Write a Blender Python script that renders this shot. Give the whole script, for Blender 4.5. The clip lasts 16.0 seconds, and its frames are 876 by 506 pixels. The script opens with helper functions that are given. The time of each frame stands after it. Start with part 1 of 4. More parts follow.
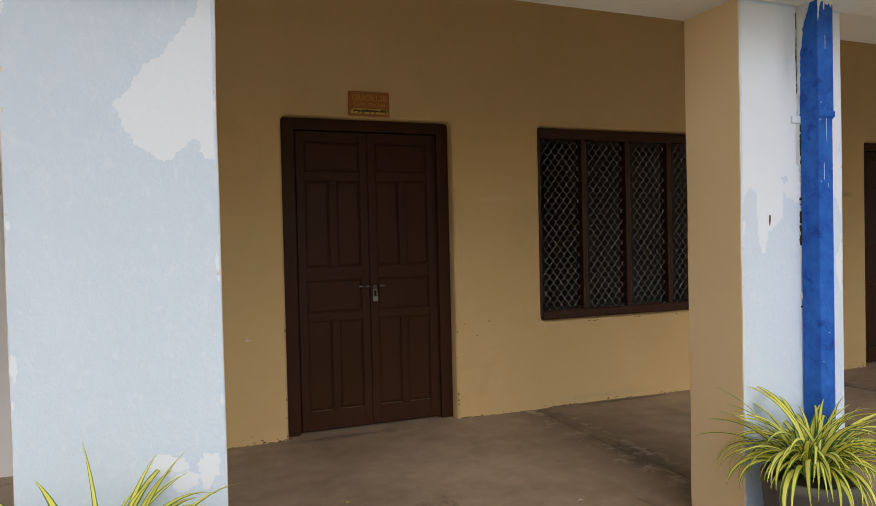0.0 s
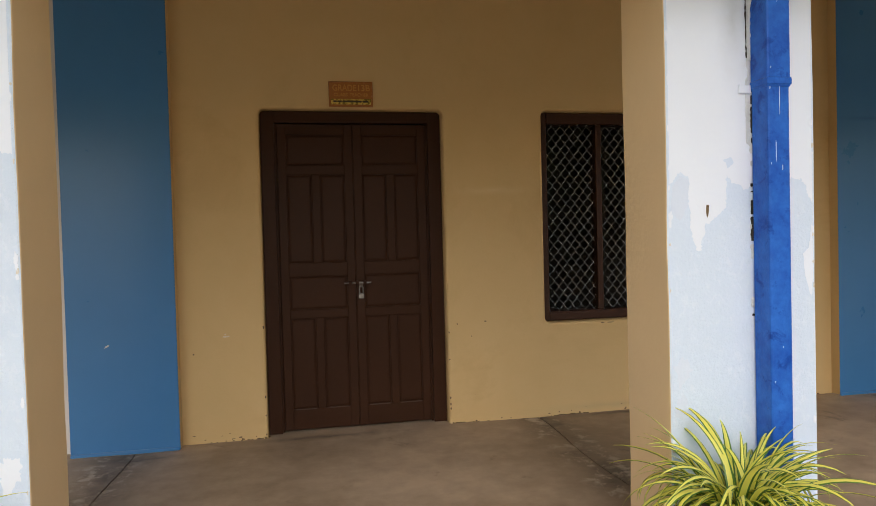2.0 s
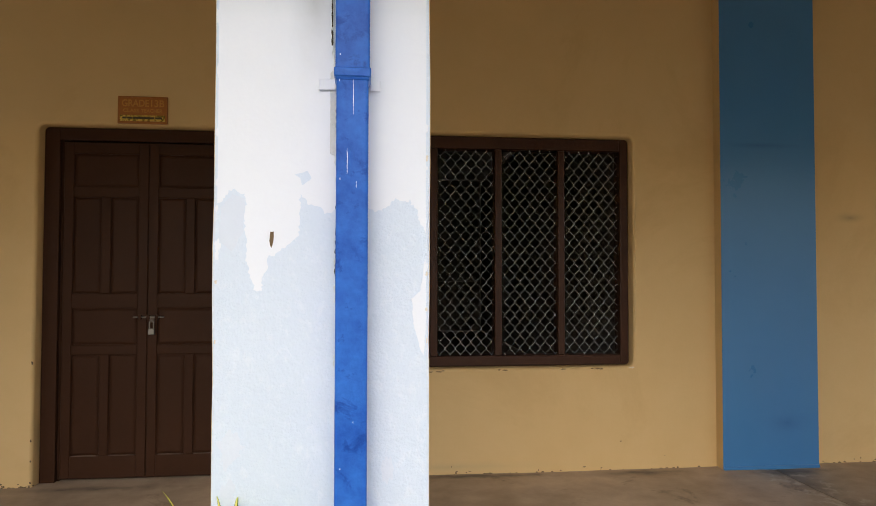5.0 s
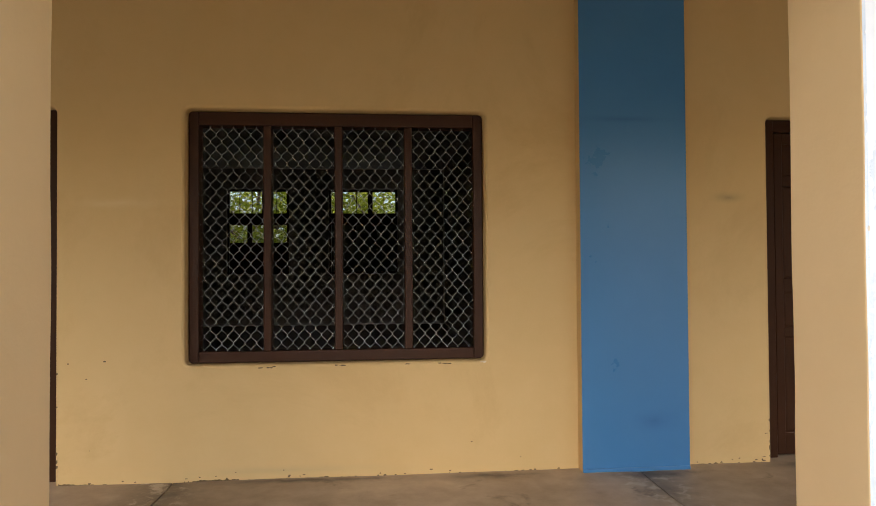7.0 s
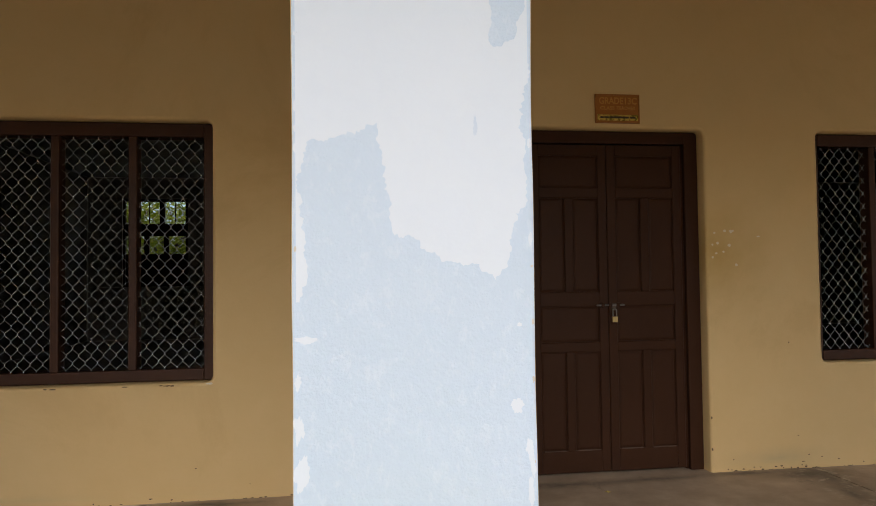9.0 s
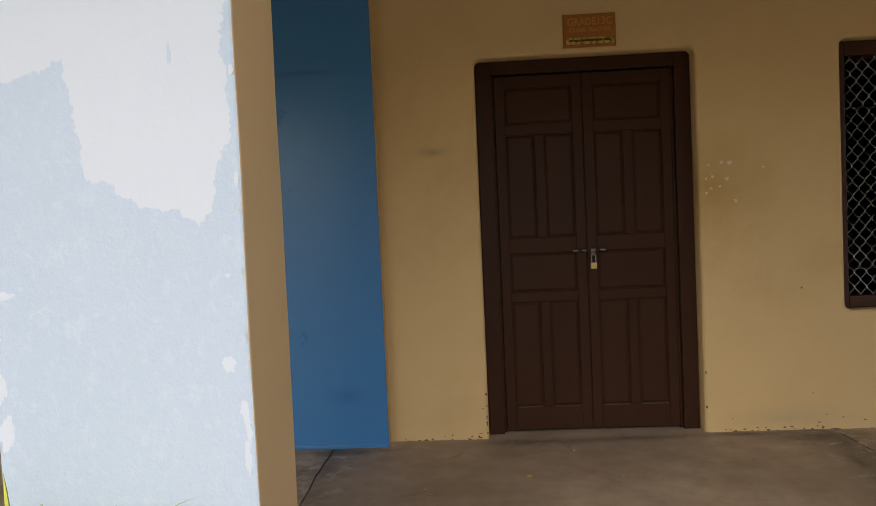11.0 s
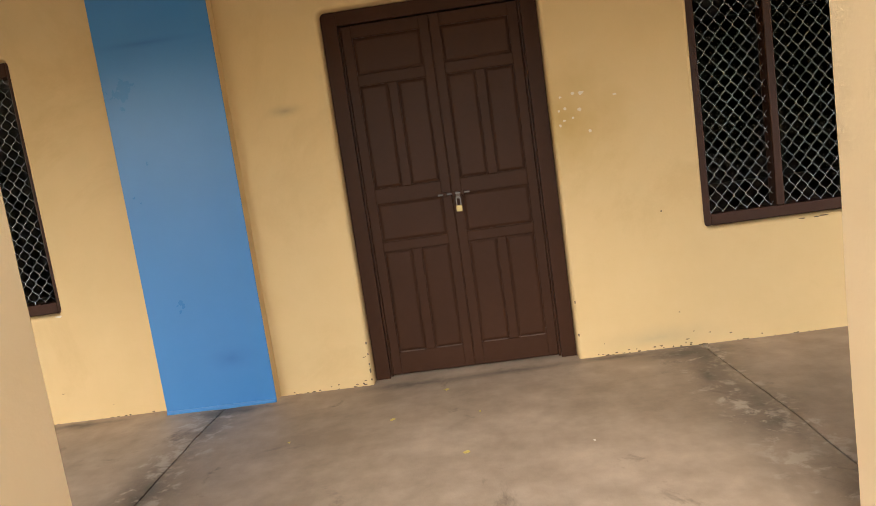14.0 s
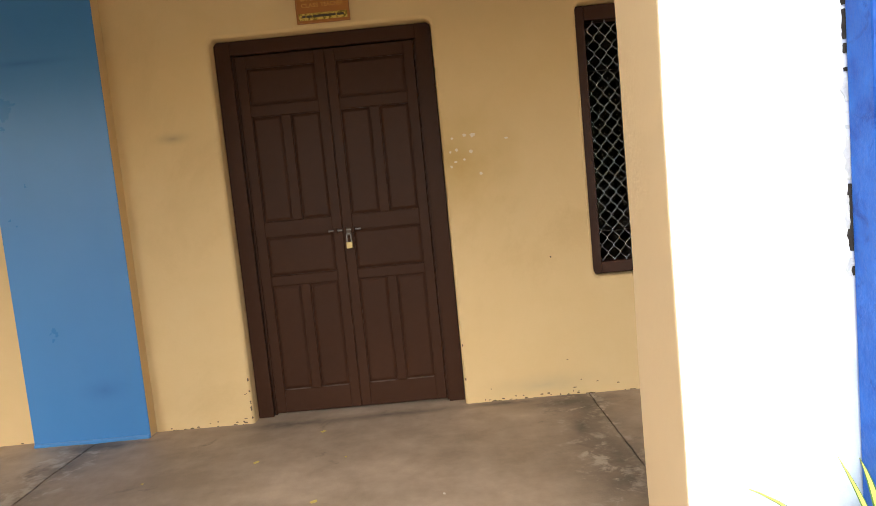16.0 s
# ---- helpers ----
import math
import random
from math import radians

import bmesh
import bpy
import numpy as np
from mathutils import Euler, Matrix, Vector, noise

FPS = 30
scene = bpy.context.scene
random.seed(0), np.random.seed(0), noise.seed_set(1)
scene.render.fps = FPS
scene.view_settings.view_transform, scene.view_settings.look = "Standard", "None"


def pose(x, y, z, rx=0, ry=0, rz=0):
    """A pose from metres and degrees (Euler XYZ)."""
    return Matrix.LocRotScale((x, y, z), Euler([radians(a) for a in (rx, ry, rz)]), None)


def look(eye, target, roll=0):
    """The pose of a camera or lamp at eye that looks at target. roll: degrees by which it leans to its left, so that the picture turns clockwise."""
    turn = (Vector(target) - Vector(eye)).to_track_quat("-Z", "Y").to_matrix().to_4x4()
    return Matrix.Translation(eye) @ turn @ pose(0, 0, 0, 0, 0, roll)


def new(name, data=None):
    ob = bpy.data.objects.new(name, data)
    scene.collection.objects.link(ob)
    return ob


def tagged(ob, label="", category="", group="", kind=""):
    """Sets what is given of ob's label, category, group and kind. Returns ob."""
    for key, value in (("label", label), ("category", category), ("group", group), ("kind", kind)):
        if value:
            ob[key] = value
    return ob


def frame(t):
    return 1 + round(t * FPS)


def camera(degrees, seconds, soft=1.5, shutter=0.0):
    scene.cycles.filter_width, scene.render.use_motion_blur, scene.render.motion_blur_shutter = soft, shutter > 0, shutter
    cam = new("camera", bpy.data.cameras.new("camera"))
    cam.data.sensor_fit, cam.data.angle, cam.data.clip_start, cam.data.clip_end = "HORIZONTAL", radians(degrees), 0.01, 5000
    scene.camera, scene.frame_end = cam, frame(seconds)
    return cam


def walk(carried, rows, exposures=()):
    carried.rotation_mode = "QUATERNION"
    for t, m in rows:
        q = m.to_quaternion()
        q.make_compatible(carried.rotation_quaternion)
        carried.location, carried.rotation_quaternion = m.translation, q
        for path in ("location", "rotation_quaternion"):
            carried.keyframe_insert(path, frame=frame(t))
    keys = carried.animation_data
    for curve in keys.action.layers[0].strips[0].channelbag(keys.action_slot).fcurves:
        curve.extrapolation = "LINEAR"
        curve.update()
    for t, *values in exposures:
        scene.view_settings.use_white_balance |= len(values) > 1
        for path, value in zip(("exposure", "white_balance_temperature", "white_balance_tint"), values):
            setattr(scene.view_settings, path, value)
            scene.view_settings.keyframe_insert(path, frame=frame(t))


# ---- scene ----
from mathutils import geometry
cam = camera(65.8, 16.0, soft=0.9)
PATH = [
    (0, (0.001, -0.035, 1.312), (0.732, 1.826, 1.273), -1.3),
    (0.5, (0.269, -0.059, 1.32), (0.904, 1.837, 1.278), -1.7),
    (1, (0.513, -0.046, 1.317), (1.11, 1.862, 1.264), -1.7),
    (1.5, (0.734, -0.072, 1.293), (1.23, 1.864, 1.226), -1.5),
    (2, (0.963, -0.054, 1.298), (1.348, 1.908, 1.249), -1.5),
    (2.5, (1.267, 0.034, 1.318), (1.52, 2.017, 1.269), -1.0),
    (3, (1.56, 0.048, 1.303), (1.67, 2.044, 1.245), -0.1),
    (3.5, (1.792, 0.122, 1.29), (1.798, 2.121, 1.28), 0.1),
    (4, (2.012, 0.204, 1.314), (1.957, 2.203, 1.341), 0.0),
    (4.5, (2.317, 0.181, 1.304), (2.39, 2.18, 1.336), 0.3),
    (5, (2.631, 0.23, 1.273), (2.849, 2.217, 1.331), 0.1),
    (5.1, (2.7, 0.283, 1.291), (2.959, 2.266, 1.31), 0.4),
    (5.2, (2.755, 0.35, 1.288), (3.015, 2.332, 1.319), -0.5),
    (7.3, (4.015, 0.458, 1.234), (4.166, 2.452, 1.272), -0.4),
    (7.5, (4.223, 0.452, 1.257), (4.341, 2.448, 1.295), -0.9),
    (8, (4.495, 0.485, 1.278), (4.763, 2.466, 1.344), -0.3),
    (8.5, (4.832, 0.464, 1.254), (5.116, 2.443, 1.308), -0.5),
    (9, (5.15, 0.485, 1.263), (5.417, 2.466, 1.326), -0.7),
    (9.2, (5.275, 0.541, 1.241), (5.563, 2.52, 1.279), -0.7),
    (11.3, (6.203, 0.648, 1.219), (6.03, 2.637, 1.094), -4.2),
    (11.5, (6.245, 0.639, 1.219), (6.043, 2.621, 1.044), -5.2),
    (12, (6.33, 0.662, 1.245), (6.185, 2.645, 1.03), -6.9),
    (12.5, (6.508, 0.648, 1.206), (6.331, 2.623, 0.946), -7.9),
    (13, (6.606, 0.649, 1.259), (6.601, 2.637, 1.039), -9.2),
    (13.5, (6.751, 0.65, 1.249), (6.802, 2.634, 0.998), -8.3),
    (14, (6.884, 0.638, 1.246), (6.773, 2.618, 0.983), -8.1),
    (14.5, (6.942, 0.699, 1.248), (6.787, 2.68, 1.019), -8.0),
    (15, (6.982, 0.743, 1.246), (6.702, 2.711, 1.029), -7.3),
    (15.5, (7.162, 0.73, 1.22), (6.899, 2.702, 1.018), -6.7),
    (16, (7.383, 0.723, 1.245), (7.352, 2.714, 1.053), -5.5),
]
# seconds, stops, kelvin, tint
EXPOSURES = [
    (0, 0.18, 6200, 9), (0.5, 0.23, 6250, 9), (1.5, 0.40, 6300, 9), (2.5, 0.50, 6300, 10), (3.5, 0.59, 6300, 10), (5, 0.62, 6350, 10), (7.4, 0.98, 6450, 10), (8, 0.74, 6400, 10), (8.5, 0.52, 6250, 9),
    (9.2, 0.38, 6100, 9), (11.3, 0.32, 6100, 9), (12, 0.42, 6200, 9), (12.5, 0.69, 6300, 10), (13, 0.92, 6350, 10), (13.5, 1.54, 6050, 9), (14.5, 1.65, 6050, 9), (15.5, 1.76, 5850, 8), (16, 1.45, 6050, 9),
]
walk(cam, [(t, look(eye, target, roll)) for t, eye, target, roll in PATH], EXPOSURES)

# ---- world, sun, exposure ----
world = bpy.data.worlds.new("overcast_sky")
scene.world = world
world.use_nodes = True
wn = world.node_tree
sky = wn.nodes.new("ShaderNodeTexSky")
sky.sky_type, sky.sun_disc = "NISHITA", False
SUN_UP, SUN_AZ = radians(40), radians(190)
sky.sun_elevation, sky.sun_rotation = SUN_UP, SUN_AZ
sky.air_density, sky.dust_density, sky.ozone_density = 1.0, 3.0, 1.0
wn.links.new(sky.outputs[0], wn.nodes["Background"].inputs[0])
wn.nodes["Background"].inputs[1].default_value = 0.12
sun_data = bpy.data.lights.new("sun", "SUN")
sun_data.energy, sun_data.angle, sun_data.color = 0.55, radians(60), (0.94, 0.975, 1.0)
sun = new("sun", sun_data)
sun_from = Vector((math.sin(SUN_AZ) * math.cos(SUN_UP), math.cos(SUN_AZ) * math.cos(SUN_UP), math.sin(SUN_UP)))
sun.matrix_world = look(sun_from * 40, (0, 0, 0))

# ---- plan, in metres ----
WALL, BACK, CEIL = 4.5, 4.7, 3.32          # back wall of the verandah: face, rear; ceiling
P_FRONT, P_REAR, BEAM = 2.137, 2.46, 2.29  # pillars: front, rear; underside of the front beam
SHADE = 1.66                               # front edge of the sunshade slab
EDGE, YARD, FAR = 1.5, -0.4, 15.0          # verandah edge, yard level, rear wall of the classrooms
DOORS = (0.690, 6.182)
DOOR_W, DOOR_H = 1.220, 2.162
WINDOWS = (2.622, 8.187)
WIN_W, WIN_Z0, WIN_Z1 = 1.765, 0.664, 2.166
PILLARS = ((-0.43, 0.142), (2.22, 2.817), (5.018, 5.618), (7.85, 8.45))
PILASTERS = ((-0.482, 0.158), (4.948, 5.614))


# ---- materials ----
def node(nt, kind, **values):
    n = nt.nodes.new(kind)
    for k, v in values.items():
        n.inputs[k.replace("_", " ")].default_value = v
    return n


def paint(name, base, second, rough=0.6, big=1.3, small=24.0, bump=0.15, grain=90.0, metal=0.0,
          ramp_at=(0.32, 0.68), blotch=None, blotch_scale=3.0, blotch_at=0.62, rough_var=0.12, spec=0.4, stretch=1.0):
    """A surface whose colour drifts between two tones at two scales, with blotches and fine relief."""
    m = bpy.data.materials.new(name)
    m.use_nodes = True
    nt = m.node_tree
    b = nt.nodes["Principled BSDF"]
    co = nt.nodes.new("ShaderNodeTexCoord").outputs["Object"]
    n1 = node(nt, "ShaderNodeTexNoise", Scale=big, Detail=5.0, Roughness=0.6)
    n2 = node(nt, "ShaderNodeTexNoise", Scale=small, Detail=6.0, Roughness=0.65)
    n3 = node(nt, "ShaderNodeTexNoise", Scale=grain, Detail=4.0)
    for n in (n1, n2, n3):
        nt.links.new(co, n.inputs["Vector"])
    mixf = nt.nodes.new("ShaderNodeMix")
    mixf.data_type = "FLOAT"
    mixf.inputs[0].default_value = 0.4
    nt.links.new(n1.outputs[0], mixf.inputs[2])
    nt.links.new(n2.outputs[0], mixf.inputs[3])
    ramp = nt.nodes.new("ShaderNodeValToRGB")
    ramp.color_ramp.elements[0].position, ramp.color_ramp.elements[1].position = ramp_at
    ramp.color_ramp.elements[0].color = (*base, 1)
    ramp.color_ramp.elements[1].color = (*second, 1)
    nt.links.new(mixf.outputs[0], ramp.inputs[0])
    out = ramp.outputs[0]
    if blotch:
        n4 = node(nt, "ShaderNodeTexNoise", Scale=blotch_scale, Detail=8.0, Roughness=0.7, Distortion=0.6)
        mp = nt.nodes.new("ShaderNodeMapping")
        mp.inputs["Scale"].default_value = (1, 1, stretch)
        nt.links.new(co, mp.inputs["Vector"])
        nt.links.new(mp.outputs[0], n4.inputs["Vector"])
        r4 = nt.nodes.new("ShaderNodeValToRGB")
        r4.color_ramp.elements[0].position, r4.color_ramp.elements[1].position = blotch_at, blotch_at + 0.1
        nt.links.new(n4.outputs[0], r4.inputs[0])
        mc = nt.nodes.new("ShaderNodeMix")
        mc.data_type = "RGBA"
        mc.inputs[7].default_value = (*blotch, 1)
        nt.links.new(r4.outputs[0], mc.inputs[0])
        nt.links.new(out, mc.inputs[6])
        out = mc.outputs[2]
    nt.links.new(out, b.inputs["Base Color"])
    rr = nt.nodes.new("ShaderNodeMapRange")
    rr.inputs[3].default_value, rr.inputs[4].default_value = max(0.05, rough - rough_var), min(1, rough + rough_var)
    nt.links.new(n2.outputs[0], rr.inputs[0])
    nt.links.new(rr.outputs[0], b.inputs["Roughness"])
    b.inputs["Metallic"].default_value = metal
    b.inputs["Specular IOR Level"].default_value = spec
    add = nt.nodes.new("ShaderNodeMath")
    add.operation = "MULTIPLY_ADD"
    add.inputs[1].default_value = 0.45
    nt.links.new(n3.outputs[0], add.inputs[0])
    nt.links.new(n2.outputs[0], add.inputs[2])
    bp = node(nt, "ShaderNodeBump", Strength=bump, Distance=0.01)
    nt.links.new(add.outputs[0], bp.inputs["Height"])
    nt.links.new(bp.outputs[0], b.inputs["Normal"])
    return m


CREAM = paint("ochre_wall_paint", (0.612, 0.427, 0.192), (0.665, 0.476, 0.232), 0.58, 0.5, 5, 0.10, 60, spec=0.18, blotch=(0.60, 0.417, 0.19), blotch_scale=0.8, blotch_at=0.54)
TAN = paint("tan_pillar_paint", (0.85, 0.626, 0.348), (0.88, 0.66, 0.382), 0.6, 1.5, 14, 0.12, 70, spec=0.2)
PALE = paint("old_pale_blue_paint", (0.648, 0.746, 0.868), (0.685, 0.772, 0.89), 0.75, 2.6, 45, 0.42, 150, blotch=(0.708, 0.788, 0.898), blotch_scale=34, blotch_at=0.53, stretch=0.7)
WHITE = paint("white_top_paint", (0.79, 0.835, 0.915), (0.82, 0.86, 0.93), 0.65, 2.0, 18, 0.12, 80)
LILAC = paint("grey_lilac_paint", (0.66, 0.735, 0.85), (0.71, 0.775, 0.88), 0.7, 3.0, 26, 0.25, 110)
GREYWHITE = paint("off_white_wall_paint", (0.71, 0.675, 0.655), (0.75, 0.715, 0.70), 0.6, 1.1, 10, 0.10, 60)
CEILW = paint("white_ceiling_paint", (0.78, 0.75, 0.70), (0.83, 0.80, 0.75), 0.8, 1.0, 14, 0.12, 70)
BLUE = paint("blue_gloss_paint", (0.052, 0.193, 0.425), (0.066, 0.217, 0.465), 0.30, 0.8, 2.5, 0.05, 9, spec=0.42, rough_var=0.08)
PIPEBLUE = paint("royal_blue_pipe_paint", (0.008, 0.07, 0.38), (0.035, 0.17, 0.62), 0.36, 5, 22, 0.3, 60, ramp_at=(0.36, 0.66), blotch=(0.005, 0.055, 0.31), blotch_scale=14, blotch_at=0.55, spec=0.22)
BROWN = paint("dark_brown_gloss_paint", (0.0395, 0.0170, 0.0089), (0.0505, 0.0220, 0.0117), 0.38, 3, 26, 0.08, 140, spec=0.08)
FRAMEB = paint("red_brown_frame_paint", (0.044, 0.0185, 0.0106), (0.057, 0.0245, 0.0137), 0.4, 3, 26, 0.10, 140, spec=0.16)
FLOOR = paint("worn_brown_cement", (0.278, 0.206, 0.138), (0.475, 0.367, 0.262), 0.6, 0.9, 6, 0.22, 120, ramp_at=(0.38, 0.62), blotch=(0.19, 0.142, 0.098), blotch_scale=2.6, blotch_at=0.60)


def wear_along_joints(m, light, start, spacing, reach, gain=9.0, share=1.5, scale=7.0):
    """Flaking, paler cement in uneven patches along the joints between the floor bays."""
    nt = m.node_tree
    b = nt.nodes["Principled BSDF"]
    old = b.inputs["Base Color"].links[0].from_socket
    co = nt.nodes.new("ShaderNodeTexCoord").outputs["Object"]
    xyz = nt.nodes.new("ShaderNodeSeparateXYZ")
    nt.links.new(co, xyz.inputs[0])

    def maths(op, x, y=None, z=None, clamp=False):
        n = nt.nodes.new("ShaderNodeMath")
        n.operation, n.use_clamp = op, clamp
        for i, v in enumerate((x, y, z)):
            if v is None:
                continue
            if isinstance(v, (int, float)):
                n.inputs[i].default_value = v
            else:
                nt.links.new(v, n.inputs[i])
        return n.outputs[0]
    near = maths("PINGPONG", maths("SUBTRACT", xyz.outputs[0], start), spacing / 2)
    band = maths("SUBTRACT", 1.0, maths("DIVIDE", near, reach), clamp=True)
    n1 = node(nt, "ShaderNodeTexNoise", Scale=scale, Detail=9.0, Roughness=0.66, Distortion=0.35)
    n2 = node(nt, "ShaderNodeTexNoise", Scale=1.7, Detail=3.0)
    for n in (n1, n2):
        nt.links.new(co, n.inputs["Vector"])
    patchy = maths("MULTIPLY_ADD", maths("SUBTRACT", n1.outputs[0], 0.585), gain, maths("MULTIPLY", band, 1.15))
    mask = maths("MULTIPLY", maths("MULTIPLY", patchy, band, clamp=True), maths("MULTIPLY", n2.outputs[0], share, clamp=True), clamp=True)
    mc = nt.nodes.new("ShaderNodeMix")
    mc.data_type = "RGBA"
    mc.inputs[7].default_value = (*light, 1)
    nt.links.new(mask, mc.inputs[0])
    nt.links.new(old, mc.inputs[6])
    nt.links.new(mc.outputs[2], b.inputs["Base Color"])


wear_along_joints(FLOOR, (0.135, 0.108, 0.08), -0.16, 2.735, 0.42, 3.0, 1.6, 3.0)
wear_along_joints(FLOOR, (0.50, 0.42, 0.325), -0.25, 2.735, 0.19, 14.0, 1.5, 9.0)
wear_along_joints(FLOOR, (0.50, 0.42, 0.325), -0.08, 2.735, 0.12, 14.0, 1.2, 10.0)
SCREED = paint("light_cement_patch", (0.44, 0.36, 0.27), (0.36, 0.29, 0.215), 0.8, 5, 40, 0.4, 150)
NEARBLACK = paint("near_black_joint", (0.022, 0.018, 0.014), (0.04, 0.032, 0.025), 0.9, 8, 50, 0.4, 160)
CHIPD = paint("bare_plaster_chip", (0.11, 0.075, 0.042), (0.20, 0.14, 0.08), 0.95, 20, 90, 0.4, 200, spec=0.05)
CHIPW = paint("pale_plaster_chip", (0.68, 0.62, 0.52), (0.78, 0.74, 0.66), 0.9, 20, 90, 0.3, 200)
SCUFF = paint("faint_paint_scuff", (0.66, 0.56, 0.40), (0.72, 0.64, 0.50), 0.8, 20, 90, 0.3, 200, spec=0.2)
WIRE = paint("galvanised_wire", (0.34, 0.35, 0.355), (0.44, 0.45, 0.45), 0.55, 9, 60, 0.05, 200)
MORTAR = paint("grey_white_mortar", (0.62, 0.64, 0.64), (0.76, 0.78, 0.79), 0.9, 12, 80, 0.7, 200)
STEEL = paint("worn_steel", (0.20, 0.19, 0.172), (0.28, 0.265, 0.24), 0.45, 20, 90, 0.08, 200, metal=0.9)
RUSTY = paint("dull_rusty_steel", (0.10, 0.075, 0.055), (0.16, 0.12, 0.09), 0.55, 20, 90, 0.15, 200, metal=0.5)
BRASS = paint("brass", (0.40, 0.30, 0.12), (0.50, 0.38, 0.17), 0.4, 20, 90, 0.08, 200, metal=0.8)
PLAQUE = paint("varnished_plaque_wood", (0.30, 0.105, 0.016), (0.38, 0.14, 0.024), 0.35, 6, 40, 0.12, 120)
GOLD = paint("gold_lettering", (0.46, 0.21, 0.035), (0.53, 0.26, 0.05), 0.4, 20, 80, 0.05, 200)
STRIP = paint("yellow_name_strip", (0.62, 0.47, 0.09), (0.72, 0.55, 0.13), 0.28, 20, 80, 0.05, 200, metal=0.7)
INK = paint("dark_ink", (0.03, 0.02, 0.012), (0.045, 0.03, 0.02), 0.6, 20, 80, 0.05, 200)
POT = paint("dark_grey_plastic_pot", (0.10, 0.098, 0.09), (0.145, 0.14, 0.128), 0.5, 5, 30, 0.12, 120)
DUST = paint("pale_brown_dust", (0.14, 0.095, 0.07), (0.05, 0.025, 0.017), 0.9, 9, 40, 0.2, 160)
SOIL = paint("potting_soil", (0.035, 0.024, 0.016), (0.07, 0.05, 0.034), 0.95, 12, 60, 0.8, 160)
YARDM = paint("sandy_yard_soil", (0.555, 0.485, 0.34), (0.635, 0.555, 0.395), 0.9, 0.6, 5, 0.5, 40)
ROOM = paint("dim_classroom_paint", (0.37, 0.32, 0.255), (0.43, 0.375, 0.30), 0.7, 1, 9, 0.1, 60)
DRYLEAF = paint("dry_yellow_leaf", (0.60, 0.46, 0.10), (0.70, 0.57, 0.17), 0.7, 20, 90, 0.2, 200)
BLACK = paint("black_conduit", (0.03, 0.03, 0.028), (0.05, 0.05, 0.046), 0.5, 10, 60, 0.1, 150)
BARK = paint("tree_bark", (0.09, 0.065, 0.045), (0.15, 0.11, 0.08), 0.9, 4, 30, 0.7, 60)
CLOTH = paint("dusty_grey_curtain", (0.10, 0.115, 0.085), (0.14, 0.15, 0.12), 0.9, 3, 30, 0.2, 120)


def leafy(name, a, b, through_share=0.22):
    m = bpy.data.materials.new(name)
    m.use_nodes = True
    nt = m.node_tree
    p = nt.nodes["Principled BSDF"]
    info = nt.nodes.new("ShaderNodeNewGeometry")
    mix = nt.nodes.new("ShaderNodeMix")
    mix.data_type = "RGBA"
    mix.inputs[6].default_value, mix.inputs[7].default_value = (*a, 1), (*b, 1)
    co = nt.nodes.new("ShaderNodeTexCoord").outputs["Object"]
    n = node(nt, "ShaderNodeTexNoise", Scale=16.0, Detail=4.0)
    nt.links.new(co, n.inputs["Vector"])
    half = nt.nodes.new("ShaderNodeMath")
    half.operation = "MULTIPLY_ADD"
    half.inputs[1].default_value = 0.5
    nt.links.new(info.outputs["Random Per Island"], half.inputs[0])
    sub = nt.nodes.new("ShaderNodeMath")
    sub.operation = "MULTIPLY"
    sub.inputs[1].default_value = 0.6
    nt.links.new(n.outputs[0], sub.inputs[0])
    nt.links.new(sub.outputs[0], half.inputs[2])
    nt.links.new(half.outputs[0], mix.inputs[0])
    nt.links.new(mix.outputs[2], p.inputs["Base Color"])
    p.inputs["Roughness"].default_value = 0.42
    tr = nt.nodes.new("ShaderNodeBsdfTranslucent")
    nt.links.new(mix.outputs[2], tr.inputs[0])
    ms = nt.nodes.new("ShaderNodeMixShader")
    ms.inputs[0].default_value = through_share
    nt.links.new(p.outputs[0], ms.inputs[1])
    nt.links.new(tr.outputs[0], ms.inputs[2])
    nt.links.new(ms.outputs[0], nt.nodes["Material Output"].inputs[0])
    return m


LEAFGREEN = leafy("blade_green", (0.055, 0.135, 0.02), (0.14, 0.27, 0.04))
LEAFYELLOW = leafy("blade_yellow", (0.86, 0.79, 0.08), (0.93, 0.88, 0.24), 0.3)
TREELEAF = leafy("tree_leaf", (0.14, 0.20, 0.015), (0.46, 0.46, 0.035), 0.5)


